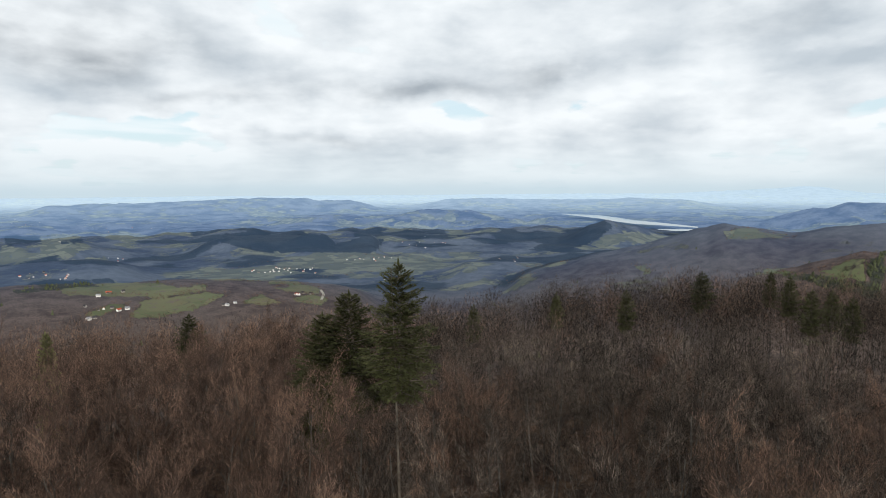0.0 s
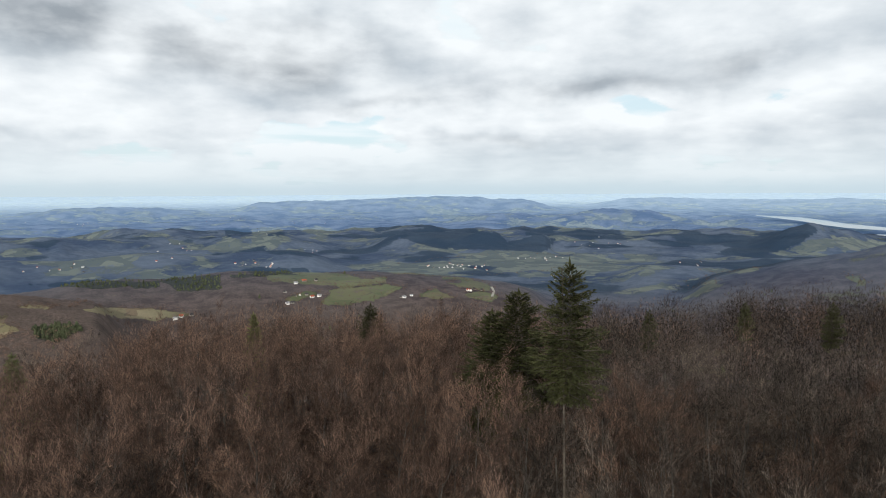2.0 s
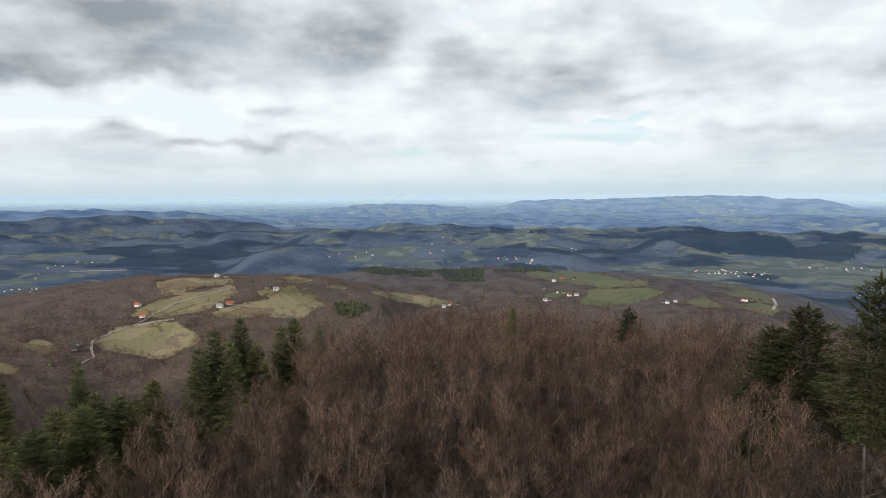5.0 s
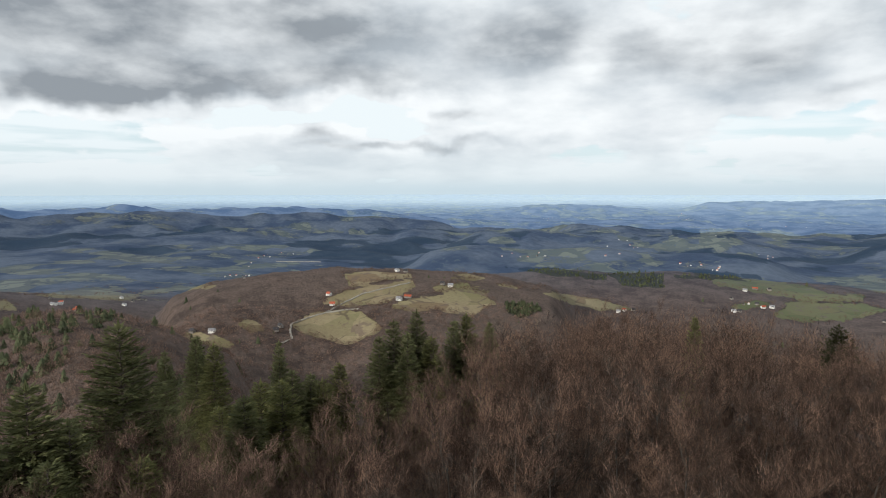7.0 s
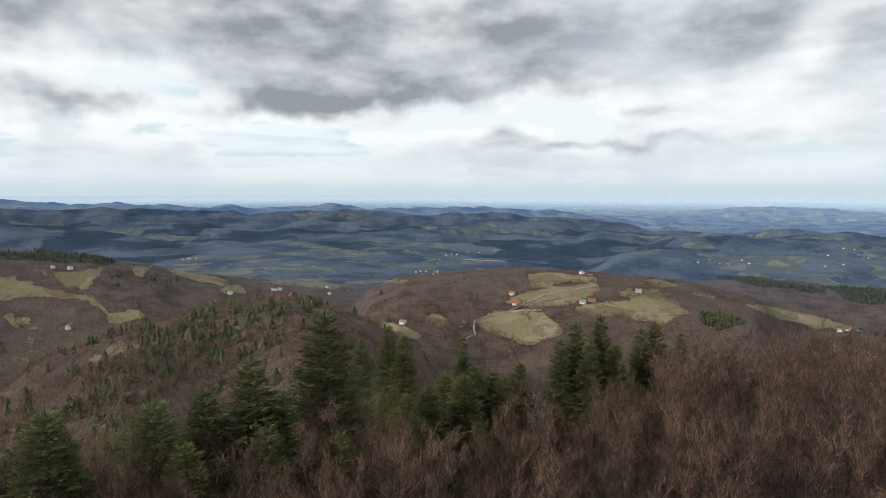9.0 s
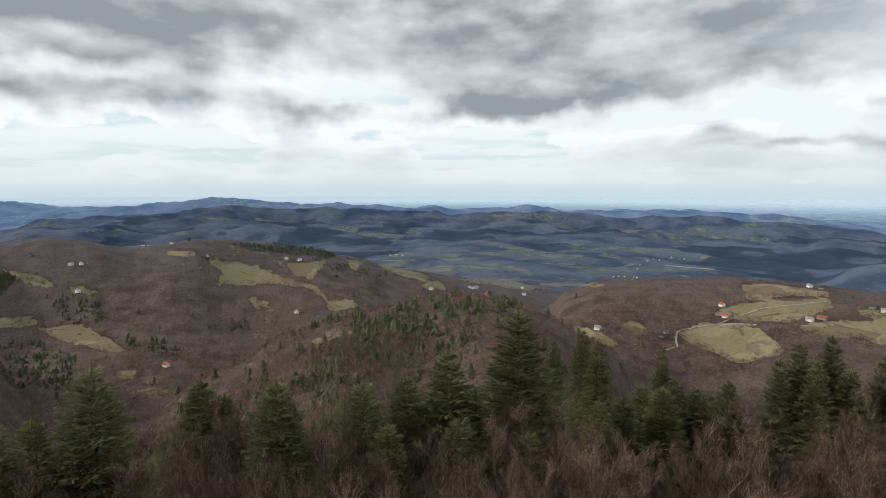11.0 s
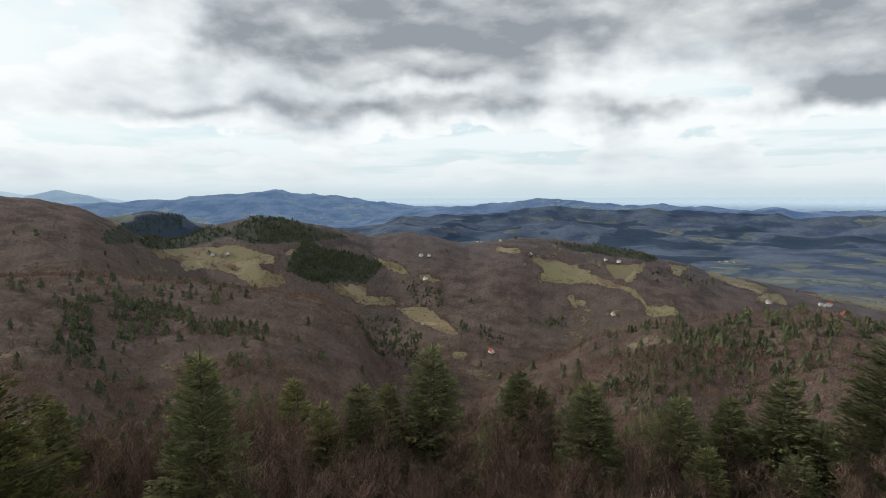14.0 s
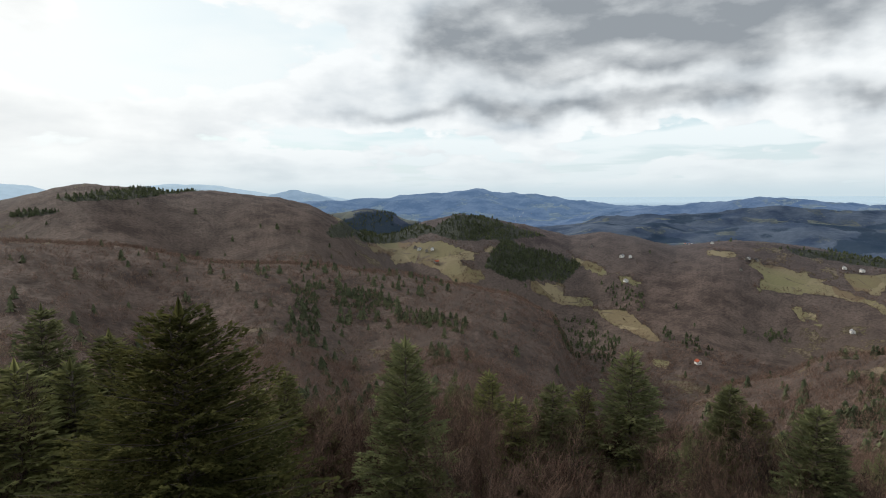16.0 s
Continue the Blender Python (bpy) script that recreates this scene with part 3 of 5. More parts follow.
def land_material(name):
    """Woods, pastures and fields; attributes say where which stands: cover (open, conifers, leaf litter)
    and tone (blue haze painted in by distance, lush grass, far mist)."""
    m, gr, b = material(name, 0.95, 0.05)
    real = gr.add("ShaderNodeUVMap", uv_map="land").outputs[0]

    def parts(attribute):
        n, sp = gr.add("ShaderNodeAttribute", attribute_name=attribute), gr.add("ShaderNodeSeparateXYZ")
        gr.plug(n.outputs["Vector"], sp.inputs[0])
        return sp.outputs

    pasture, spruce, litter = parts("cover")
    haze, lush, mist = parts("tone")
    fine, mid, broad = gr.noise(real, 190, 3, 0.75), gr.noise(real, 24, 4, 0.62), gr.noise(real, 3.0, 4)
    wn, sc = gr.add("ShaderNodeTexNoise"), gr.add("ShaderNodeVectorMath", operation="SCALE")
    gr.plug(real, wn.inputs["Vector"])
    wn.inputs["Scale"].default_value = 6
    gr.plug(wn.outputs["Color"], sc.inputs[0])
    sc.inputs["Scale"].default_value = 0.10
    warp = gr.add("ShaderNodeVectorMath", operation="ADD")
    gr.plug(real, warp.inputs[0])
    gr.plug(sc.outputs[0], warp.inputs[1])

    def cells(scale, feature="F1"):
        v = gr.add("ShaderNodeTexVoronoi", feature=feature)
        gr.plug(warp.outputs[0], v.inputs["Vector"])
        v.inputs["Scale"].default_value = scale
        return v

    c1 = gr.add("ShaderNodeSeparateColor")
    gr.plug(cells(6.0).outputs["Color"], c1.inputs[0])
    c2 = gr.add("ShaderNodeSeparateColor")
    gr.plug(cells(15.0).outputs["Color"], c2.inputs[0])
    rim = cells(13.0, "DISTANCE_TO_EDGE").outputs["Distance"]
    wood = gr.mix(gr.step(mid, 0.33, 0.67), (0.062, 0.046, 0.040), (0.136, 0.100, 0.085))
    wood = gr.mix(gr.step(broad, 0.35, 0.65), wood, gr.mix(0.6, wood, (0.120, 0.094, 0.081)))
    wood = gr.mix(gr.step(fine, 0.35, 0.62), gr.mix(0.42, wood, (0.016, 0.013, 0.012)), wood)
    # blue haze, and blotches for lit crests and dark valleys, put into the colour
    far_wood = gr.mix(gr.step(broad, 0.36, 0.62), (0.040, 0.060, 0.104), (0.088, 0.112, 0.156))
    wood = gr.mix(haze, wood, gr.mix(gr.step(mid, 0.3, 0.7), gr.mix(0.25, far_wood, (0.02, 0.03, 0.05)), far_wood))
    dry = gr.mix(gr.step(c2.outputs[1], 0.2, 0.8), (0.235, 0.195, 0.122), (0.175, 0.150, 0.090))
    dry = gr.mix(gr.math("MULTIPLY", gr.step(c2.outputs[0], 0.70, 0.76), 0.65), dry, (0.13, 0.085, 0.055))
    dry = gr.mix(gr.math("MULTIPLY", gr.step(c2.outputs[2], 0.70, 0.76), 0.4), dry, (0.125, 0.122, 0.055))
    green = gr.mix(gr.step(c2.outputs[1], 0.2, 0.8), (0.072, 0.092, 0.042), (0.115, 0.118, 0.06))
    grass = gr.mix(lush, dry, green)
    grass = gr.mix(gr.math("MULTIPLY", gr.step(fine, 0.35, 0.65), 0.5), grass, gr.mix(0.6, grass, (0.085, 0.066, 0.042)))
    grass = gr.mix(gr.math("MULTIPLY", gr.step(gr.noise(real, 9.0, 4, 0.6), 0.40, 0.68), 0.30), grass, (0.13, 0.10, 0.062))
    grass = gr.mix(gr.math("MULTIPLY", gr.step(gr.noise(real, 5.0, 3, 0.5), 0.48, 0.62), 0.32), grass, (0.135, 0.142, 0.062))
    # far fields, field by field, with the haze's blue mixed into their colour
    hazy_field = gr.mix(gr.step(c2.outputs[2], 0.45, 0.85), (0.074, 0.094, 0.108), (0.122, 0.142, 0.140))
    grass = gr.mix(gr.math("MULTIPLY", haze, 0.9), grass, hazy_field)
    shrub = gr.step(gr.math("ADD", rim, gr.math("MULTIPLY", mid, 0.22)), 0.095, 0.125)
    shrub = gr.math("MULTIPLY", shrub, gr.step(mid, 0.64, 0.58))
    grass = gr.mix(shrub, gr.mix(0.35, wood, grass), grass)
    dark = gr.mix(gr.step(fine, 0.3, 0.7), (0.018, 0.026, 0.019), (0.040, 0.052, 0.032))
    # far conifers tinted blue for haze as well
    dark = gr.mix(haze, dark, (0.018, 0.034, 0.058))
    ragged = gr.math("ADD", gr.math("MULTIPLY", gr.math("SUBTRACT", mid, 0.5), 1.0), gr.math("MULTIPLY", gr.math("SUBTRACT", fine, 0.5), 0.6))
    edge = gr.math("ADD", pasture, ragged)
    isfield = gr.step(gr.math("SUBTRACT", edge, gr.math("MULTIPLY", c1.outputs[0], 0.8)), 0.0, 0.08)
    col = gr.mix(isfield, wood, grass)
    col = gr.mix(gr.step(gr.math("ADD", spruce, gr.math("MULTIPLY", gr.math("SUBTRACT", mid, 0.5), 1.1)), 0.36, 0.66), col, gr.mix(0.25, dark, wood))
    leaf = gr.mix(gr.step(fine, 0.4, 0.6), (0.075, 0.047, 0.03), (0.034, 0.023, 0.017))
    col = gr.mix(litter, col, leaf)
    gr.plug(col, b.inputs["Base Color"])
    h = gr.math("MULTIPLY", gr.math("ADD", fine, gr.math("MULTIPLY", mid, 1.5)), gr.math("SUBTRACT", 1.0, gr.math("MULTIPLY", isfield, 0.9)))
    h = gr.math("MULTIPLY", h, gr.math("SUBTRACT", 1.0, gr.math("MULTIPLY", haze, 0.8)))
    bump(gr, b, h, 1.0, 4.0)
    return m, gr, b, col, mist


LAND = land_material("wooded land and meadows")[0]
# haze of the far ranges put into their colour as a glow
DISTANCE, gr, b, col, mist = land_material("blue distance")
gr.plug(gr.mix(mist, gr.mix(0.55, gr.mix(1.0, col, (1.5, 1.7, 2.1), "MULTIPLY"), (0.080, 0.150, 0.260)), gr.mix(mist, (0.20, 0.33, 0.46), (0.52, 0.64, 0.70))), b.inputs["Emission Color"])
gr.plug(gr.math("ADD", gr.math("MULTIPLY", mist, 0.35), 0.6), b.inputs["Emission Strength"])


def mesh_object(name, verts, faces, mat, smooth_faces=False):
    me = bpy.data.meshes.new(name)
    me.from_pydata(verts, [], faces)
    me.materials.append(mat)
    if smooth_faces:
        me.polygons.foreach_set("use_smooth", np.ones(len(me.polygons), dtype=bool))
    me.update()
    return new(name, me)


def stretch_of_land(name, mat, radii):
    """A sheet of land between two distances, all the way round."""
    az = np.concatenate([np.arange(-44, 184, 0.26), np.arange(184, 316, 3.0)])
    n, k = len(az), len(radii)
    A, Rr = np.meshgrid(az, radii)
    A180 = np.where(A > 187, A - 360, A)
    z = land(A180, Rr)
    open_, firs = within(MEADOWS, A180, Rr, z), within(SPRUCES, A180, Rr, z)
    x, y = -np.sin(np.radians(A)) * Rr, np.cos(np.radians(A)) * Rr
    floor = smooth(-z, 230, 330)
    patch = smooth(fbm(x / 800, y / 800, 4, 41), 0.42, 0.62) * smooth(Rr, 1700, 2600) * (0.36 + 0.28 * floor) * (1 - 0.35 * smooth(A180, 58, 72)) * (1 - 0.2 * smooth(Rr, 6500, 9000))
    open_ = np.maximum(open_, patch)
    firs = np.maximum(firs, smooth(fbm(x / 600 + 9, y / 600, 4, 51), 0.57, 0.66) * smooth(Rr, 1900, 2600) * (0.75 - 0.55 * smooth(Rr, 6000, 9000)))
    open_ = open_ * (1 - firs) * smooth(Rr, 200, 320)
    firs = firs * smooth(Rr, 200, 320)
    canopy = smooth(Rr, 130, 200) * (1 - open_) * (1 - smooth(Rr, 2500, 4000))
    z = z + canopy * (fbm(x / 11, y / 11, 2, 61) - 0.5) * 5
    s = squeeze(Rr) / Rr
    co = np.stack([x * s, y * s, EYE + (z - EYE) * s], -1).reshape(-1, 3)
    i = np.arange(k - 1)[:, None] * n + np.arange(n)[None, :]
    j = np.arange(k - 1)[:, None] * n + (np.arange(n)[None, :] + 1) % n
    quads = np.stack([i, i + n, j + n, j], -1).reshape(-1, 4)
    me = bpy.data.meshes.new(name)
    me.vertices.add(len(co))
    me.vertices.foreach_set("co", co.ravel())
    me.loops.add(quads.size)
    me.loops.foreach_set("vertex_index", quads.ravel())
    me.polygons.add(len(quads))
    me.polygons.foreach_set("loop_start", np.arange(len(quads)) * 4)
    me.polygons.foreach_set("use_smooth", np.ones(len(quads), dtype=bool))
    me.update(calc_edges=True)
    uv = (np.stack([x, y], -1).reshape(-1, 2) / 1000.0)[quads.ravel()]
    me.uv_layers.new(name="land").data.foreach_set("uv", uv.ravel())
    cover = np.stack([open_, firs, 1 - smooth(Rr, 90, 150)], -1).reshape(-1, 3)
    me.attributes.new("cover", "FLOAT_VECTOR", "POINT").data.foreach_set("vector", cover.ravel())
    # tone: painted haze by distance, lush grass, glowing mist by distance
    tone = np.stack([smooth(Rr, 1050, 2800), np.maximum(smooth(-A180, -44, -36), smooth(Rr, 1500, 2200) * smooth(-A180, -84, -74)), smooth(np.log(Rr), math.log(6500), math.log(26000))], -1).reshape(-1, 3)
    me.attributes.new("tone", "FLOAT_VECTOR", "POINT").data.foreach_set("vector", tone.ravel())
    me.materials.append(mat)
    me.update()
    return new(name, me)


def spread(lo, hi, ratio):
    return np.exp(np.linspace(math.log(lo), math.log(hi), int(math.log(hi / lo) / math.log(ratio)) + 1))


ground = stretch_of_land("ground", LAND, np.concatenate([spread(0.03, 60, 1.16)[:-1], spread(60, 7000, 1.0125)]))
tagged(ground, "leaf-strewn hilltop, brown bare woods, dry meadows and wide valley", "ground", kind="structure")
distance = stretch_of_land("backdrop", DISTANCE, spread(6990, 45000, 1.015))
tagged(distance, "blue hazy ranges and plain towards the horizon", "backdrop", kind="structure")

# ---- trees ----


def tube(verts, faces, pts, radii, sides):
    """Adds a tapered limb along pts."""
    start = len(verts)
    pts = [Vector(p) for p in pts]
    for i, p in enumerate(pts):
        d = (pts[min(i + 1, len(pts) - 1)] - pts[max(i - 1, 0)]).normalized()
        a = d.orthogonal().normalized()
        b = d.cross(a)
        for s in range(sides):
            t = 2 * math.pi * s / sides
            verts.append(p + radii[i] * (math.cos(t) * a + math.sin(t) * b))
    for i in range(len(pts) - 1):
        for s in range(sides):
            q = start + i * sides
            faces.append((q + s, q + (s + 1) % sides, q + sides + (s + 1) % sides, q + sides + s))


def blade(verts, faces, p, d, length, width, rnd):
    side = d.cross(Vector((rnd.uniform(-1, 1), rnd.uniform(-1, 1), rnd.uniform(-1, 1))))
    if side.length < 1e-3:
        return
    side = side.normalized() * (width / 2)
    n = len(verts)
    verts += [p - side, p + side, p + d * length]
    faces.append((n, n + 1, n + 2))


def limb_path(p, d, length, rnd, bend, steps=4, rise=0.0):
    pts = [p.copy()]
    for _ in range(steps):
        d = (d + Vector((rnd.uniform(-bend, bend), rnd.uniform(-bend, bend), rnd.uniform(-bend, bend) + rise))).normalized()
        pts.append(pts[-1] + d * (length / steps))
    return pts, d


def beech_parts(seed, height, crown, twig_count, twig_width):
    """Vertices and faces of a bare beech's trunk, limbs and twigs."""
    rnd = random.Random(seed)
    tv, tf, bv, bf, wv, wf = [], [], [], [], [], []
    lean = Vector((rnd.uniform(-0.06, 0.06), rnd.uniform(-0.06, 0.06), 1)).normalized()
    trunk, _ = limb_path(Vector((0, 0, -0.4)), lean, height * 0.84, rnd, 0.05, 8, 0.05)
    r0 = height * 0.0072
    tube(tv, tf, trunk, [r0 * (1.25 if i == 0 else 1) * (1 - 0.1 * i) + 0.02 for i in range(9)], 7)
    tips = []
    limbs = rnd.randint(12, 15)
    for i in range(limbs):
        f = 0.36 + 0.62 * i / (limbs - 1)
        k = min(int(f * 8), 7)
        p = trunk[k].lerp(trunk[k + 1], f * 8 - k)
        a = i * 2.4 + rnd.uniform(-0.5, 0.5)
        d = Vector((math.cos(a), math.sin(a), 0.55 + 0.7 * (f - 0.36))).normalized()
        length = crown * rnd.uniform(0.8, 1.15) * (1.2 - 0.9 * abs(f - 0.6))
        pts, d2 = limb_path(p, d, length, rnd, 0.2, 5, 0.12)
        rl = r0 * 0.40 * (1.2 - 0.6 * f)
        tube(bv, bf, pts, [rl * (1 - 0.17 * q) for q in range(6)], 4)
        for j in range(6):
            g2 = 0.25 + 0.75 * j / 5
            q = min(int(g2 * 5), 4)
            p2 = pts[q].lerp(pts[q + 1], g2 * 5 - q)
            dd = (d + Vector((rnd.uniform(-1, 1), rnd.uniform(-1, 1), rnd.uniform(-0.4, 1.0)))).normalized()
            sub, d3 = limb_path(p2, dd, length * rnd.uniform(0.3, 0.55), rnd, 0.35, 3, 0.12)
            tube(bv, bf, sub[::3] if j % 2 else sub, [0.018, 0.005] if j % 2 else [0.02, 0.014, 0.009, 0.005], 3)
            tips.append((sub, d3))
    shoots = []
    for sub, d3 in tips:
        for k in range(6):
            q = rnd.uniform(0.4, 2.999)
            p = sub[int(q)].lerp(sub[int(q) + 1], q - int(q))
            d = (d3 * 0.7 + Vector((rnd.uniform(-0.9, 0.9), rnd.uniform(-0.9, 0.9), rnd.uniform(-0.1, 1.2)))).normalized()
            ln = rnd.uniform(0.6, 1.25)
            blade(wv, wf, p, d, ln, twig_width * 1.6, rnd)
            shoots.append((p, d, ln))
    for i in range(twig_count):
        p, d0, ln = shoots[i % len(shoots)]
        d = (d0 * 0.9 + Vector((rnd.uniform(-0.8, 0.8), rnd.uniform(-0.8, 0.8), rnd.uniform(-0.2, 0.9)))).normalized()
        p = p + Vector((rnd.gauss(0, 0.16), rnd.gauss(0, 0.16), rnd.gauss(0, 0.16)))
        blade(wv, wf, p + d0 * ln * rnd.uniform(0.1, 1.0), d, rnd.uniform(0.3, 0.75), twig_width * rnd.uniform(0.6, 1.3), rnd)
    return (tv, tf), (bv, bf), (wv, wf)


def part(name, geometry, mat, parent, label="", smooth_faces=False):
    ob = mesh_object(name, geometry[0], geometry[1], mat, smooth_faces)
    ob.parent = parent
    return tagged(ob, label)


def crown_mesh(frame_geo, frame_mat, fine_geo, fine_mat, parent):
    """The crown as one part: limbs and what grows on them."""
    (v1, f1), (v2, f2) = frame_geo, fine_geo
    n = len(v1)
    ob = part("crown", (v1 + v2, f1 + [tuple(i + n for i in f) for f in f2]), frame_mat, parent)
    ob.data.materials.append(fine_mat)
    ob.data.polygons.foreach_set("material_index", np.array([0] * len(f1) + [1] * len(f2), dtype=np.int32))
    return ob


def beech(seed, height, crown, twigs, label, count=10000):
    tree = new("beech_tree")
    trunk, limbs, shoots = beech_parts(seed, height, crown, count, 0.022)
    part("trunk", trunk, BARK_BEECH, tree, smooth_faces=True)
    crown_mesh(limbs, LIMB_BEECH, shoots, twigs, tree)
    return tagged(tree, label, "tree", "bare beeches on the hilltop")


def fir_parts(seed, height, bare, radius, sprig=1.0, gaps=0.0, tiers=0.42, ragged=0.3):
    rnd = random.Random(seed)
    tv, tf, cv, cf, bv, bf = [], [], [], [], [], []
    trunk, _ = limb_path(Vector((0, 0, -0.5)), Vector((0, 0, 1)), height + 0.3, rnd, 0.012, 8)
    r0 = height * 0.0085
    tube(tv, tf, trunk, [max(r0 * (1 - 0.122 * i), 0.02) for i in range(9)], 7)
    z = bare
    while z < height - 0.2:
        f = (z - bare) / (height - bare)
        width = radius * (1 - f) ** 0.66 * (0.58 + 0.42 * min(f * 3.5, 1)) + 0.16
        count = 7 if f < 0.8 else 5
        turn = rnd.uniform(0, 6.28)
        for k in range(count):
            if rnd.random() < gaps:
                continue
            a = turn + k * 2 * math.pi / count + rnd.uniform(-0.25, 0.25)
            length = width * (1 + ragged * rnd.uniform(-0.7, 0.55))
            slope = -0.22 + 0.75 * f + rnd.uniform(-0.12, 0.12)
            d = Vector((math.cos(a), math.sin(a), slope)).normalized()
            p = Vector((0, 0, z + rnd.uniform(-0.15, 0.15)))
            pts, _ = limb_path(p, d, length, rnd, 0.06, 3, 0.05)
            tube(bv, bf, pts[::3], [0.03, 0.006], 3)
            n = max(8, int(length * 34 / sprig))
            flat = d.cross(Vector((0, 0, 1))).normalized()
            for s in range(n):
                g2 = 0.10 + 0.90 * (s + rnd.random()) / n
                q = min(int(g2 * 3), 2)
                p2 = pts[q].lerp(pts[q + 1], g2 * 3 - q)
                side = flat * (1 if s % 2 else -1)
                off = rnd.random() ** 0.8
                p2 = p2 + side * (off * 0.34 * length * math.sin(math.pi * min(g2, 0.95)) ** 0.6) - Vector((0, 0, off * off * 0.10 * length))
                dd = (d * 0.8 + side * rnd.uniform(0.2, 0.9) + Vector((0, 0, rnd.uniform(-0.30, 0.30)))).normalized()
                ln = sprig ** 0.7 * rnd.uniform(0.22, 0.46)
                w = dd.cross(Vector((0, 0, 1))).normalized() * (0.066 * sprig ** 0.5) + Vector((0, 0, rnd.uniform(-0.05, 0.05)))
                m = len(cv)
                cv += [p2 + dd * ln * 0.1 - w, p2 + dd * ln * 0.1 + w, p2 + dd * ln]
                cf.append((m, m + 1, m + 2))
        z += tiers * rnd.uniform(0.8, 1.2)
    for k in range(6):
        m = len(cv)
        a = k * 1.05
        w = Vector((math.cos(a), math.sin(a), 0)) * 0.12
        cv += [Vector((0, 0, height - 0.3)) - w * 0.3, Vector((0, 0, height - 0.1)) + w, Vector((0, 0, height + 0.45))]
        cf.append((m, m + 1, m + 2))
    return (tv, tf), (bv, bf), (cv, cf)


def fir(seed, height, bare, radius, mat, label, sprig=1.0, gaps=0.0, tiers=0.42, ragged=0.0, dead=0, bark=None):
    tree = new("fir_tree")
    trunk, boughs, needles = fir_parts(seed, height, bare, radius, sprig, gaps, tiers, ragged)
    part("trunk", trunk, bark or BARK_FIR, tree, smooth_faces=True)
    rnd = random.Random(seed + 1)
    for _ in range(dead):
        a, z = rnd.uniform(0, 6.28), bare - rnd.uniform(0.2, 9.5)
        d = Vector((math.cos(a), math.sin(a), rnd.uniform(-0.35, 0.15))).normalized()
        pts, _d = limb_path(Vector((0, 0, z)), d, rnd.uniform(0.6, 2.6), rnd, 0.25, 3, 0.04)
        tube(boughs[0], boughs[1], pts, [0.028, 0.02, 0.013, 0.005], 3)
    crown_mesh(boughs, BARK_FIR, needles, mat, tree)
    tree["height"] = height
    return tagged(tree, label, "tree", "firs among the beeches")


def stand(tree, az, r, turn, size=1.0, tall=1.0):
    """Puts a tree on the land."""
    p, k = site(az, r)
    k *= size
    tree.matrix_basis = Matrix.LocRotScale(p, Euler((0, 0, radians(turn))), (k, k, k * tall))
    return tree


def stand_copy(tree, az, r, turn, size=1.0, tall=1.0):
    return stand(copy_thing(tree, Matrix()), az, r, turn, size, tall)


placed = {}


def fir_at(kind, az, r, top, stretch=1.0):
    """A fir r metres off whose tip stands top degrees to the eye's level."""
    tree = kind if kind.name not in placed else copy_thing(kind, Matrix())
    placed[kind.name] = True
    h = EYE + r * math.tan(radians(top)) - site(az, r)[0].z
    k = max(h, 4.0) / kind["height"]
    wide = k ** 0.6 * stretch * 1.2
    p = site(az, r)[0]
    tree.matrix_basis = Matrix.LocRotScale(p, Euler((0, 0, az * 2.7 + r)), (wide, wide, k))
    FIR_SPOTS.append((p, 2.4 * wide))
    return tree


FIR_SPOTS = []
tall_fir = fir(3, 29.5, 20.6, 3.1, NEEDLES_DARK, "tall dark green fir with a bare lower trunk", 0.62, 0.16, 0.28, 0.75, dead=26)
crown_fir = fir(31, 23, 16.5, 2.7, NEEDLES_DARK, "fir top rising over the bare beech crowns", 0.9, 0.05, 0.36, 0.5, bark=LIMB_BEECH)
dense_fir = fir(8, 22, 9, 3.2, NEEDLES, "dense dark green fir between bare beeches", 0.85, 0.03, 0.33, 0.3)
round_fir = fir(9, 22, 12, 4.2, NEEDLES_DARK, "broad dark green fir over the bare beech crowns", 0.85, 0.03, 0.33, 0.35)
slim_fir = fir(12, 20, 8, 2.6, NEEDLES_LIGHT, "slim yellow-green fir on the wooded slope", 0.85, 0.03, 0.33, 0.3)
full_fir = fir(14, 21, 6.5, 4.1, NEEDLES, "full dark green fir on the wooded slope", 0.85, 0.03, 0.34, 0.35)
young_fir = fir(23, 16, 4, 2.8, NEEDLES, "young green fir among bare trees on the slope", 1.7, 0.0, 0.6, 0.3)
broad_fir = fir(17, 30, 15, 5.6, NEEDLES_OLD, "broad old fir with yellow-green bough tips", 0.40, 0.06, 0.23, 0.5)
fir_at(tall_fir, 3.7, 42, -6.8, 0.72)
fir_at(round_fir, 8.4, 55, -9.7, 0.9)
fir_at(round_fir, 10.9, 56, -11.5, 0.8)
fir_at(crown_fir, 22.5, 82, -10.8, 0.75)
fir_at(slim_fir, 33.2, 80, -11.2, 0.6)
fir_at(crown_fir, -23.8, 112, -7.3, 0.75)
fir_at(crown_fir, -29.1, 122, -7.0, 0.5)
fir_at(crown_fir, -30.5, 112, -7.3, 0.6)
fir_at(crown_fir, -32.1, 100, -8.3, 0.6)
fir_at(crown_fir, -33.5, 106, -8.2, 0.6)
fir_at(crown_fir, -34.9, 100, -8.6, 0.55)
fir_at(crown_fir, -11.2, 98, -9.7, 0.5)
fir_at(crown_fir, -17.5, 95, -9.2, 0.55)
fir_at(crown_fir, -3.4, 88, -10.9, 0.5)
fir_at(full_fir, 84.6, 46, -11.3, 1.05)
fir_at(dense_fir, 91.3, 43, -15.2, 1.1)
fir_at(dense_fir, 95.5, 44, -17.5)
fir_at(full_fir, 99.6, 42, -17.9, 0.9)
fir_at(dense_fir, 107.5, 38, -17.5, 0.95)
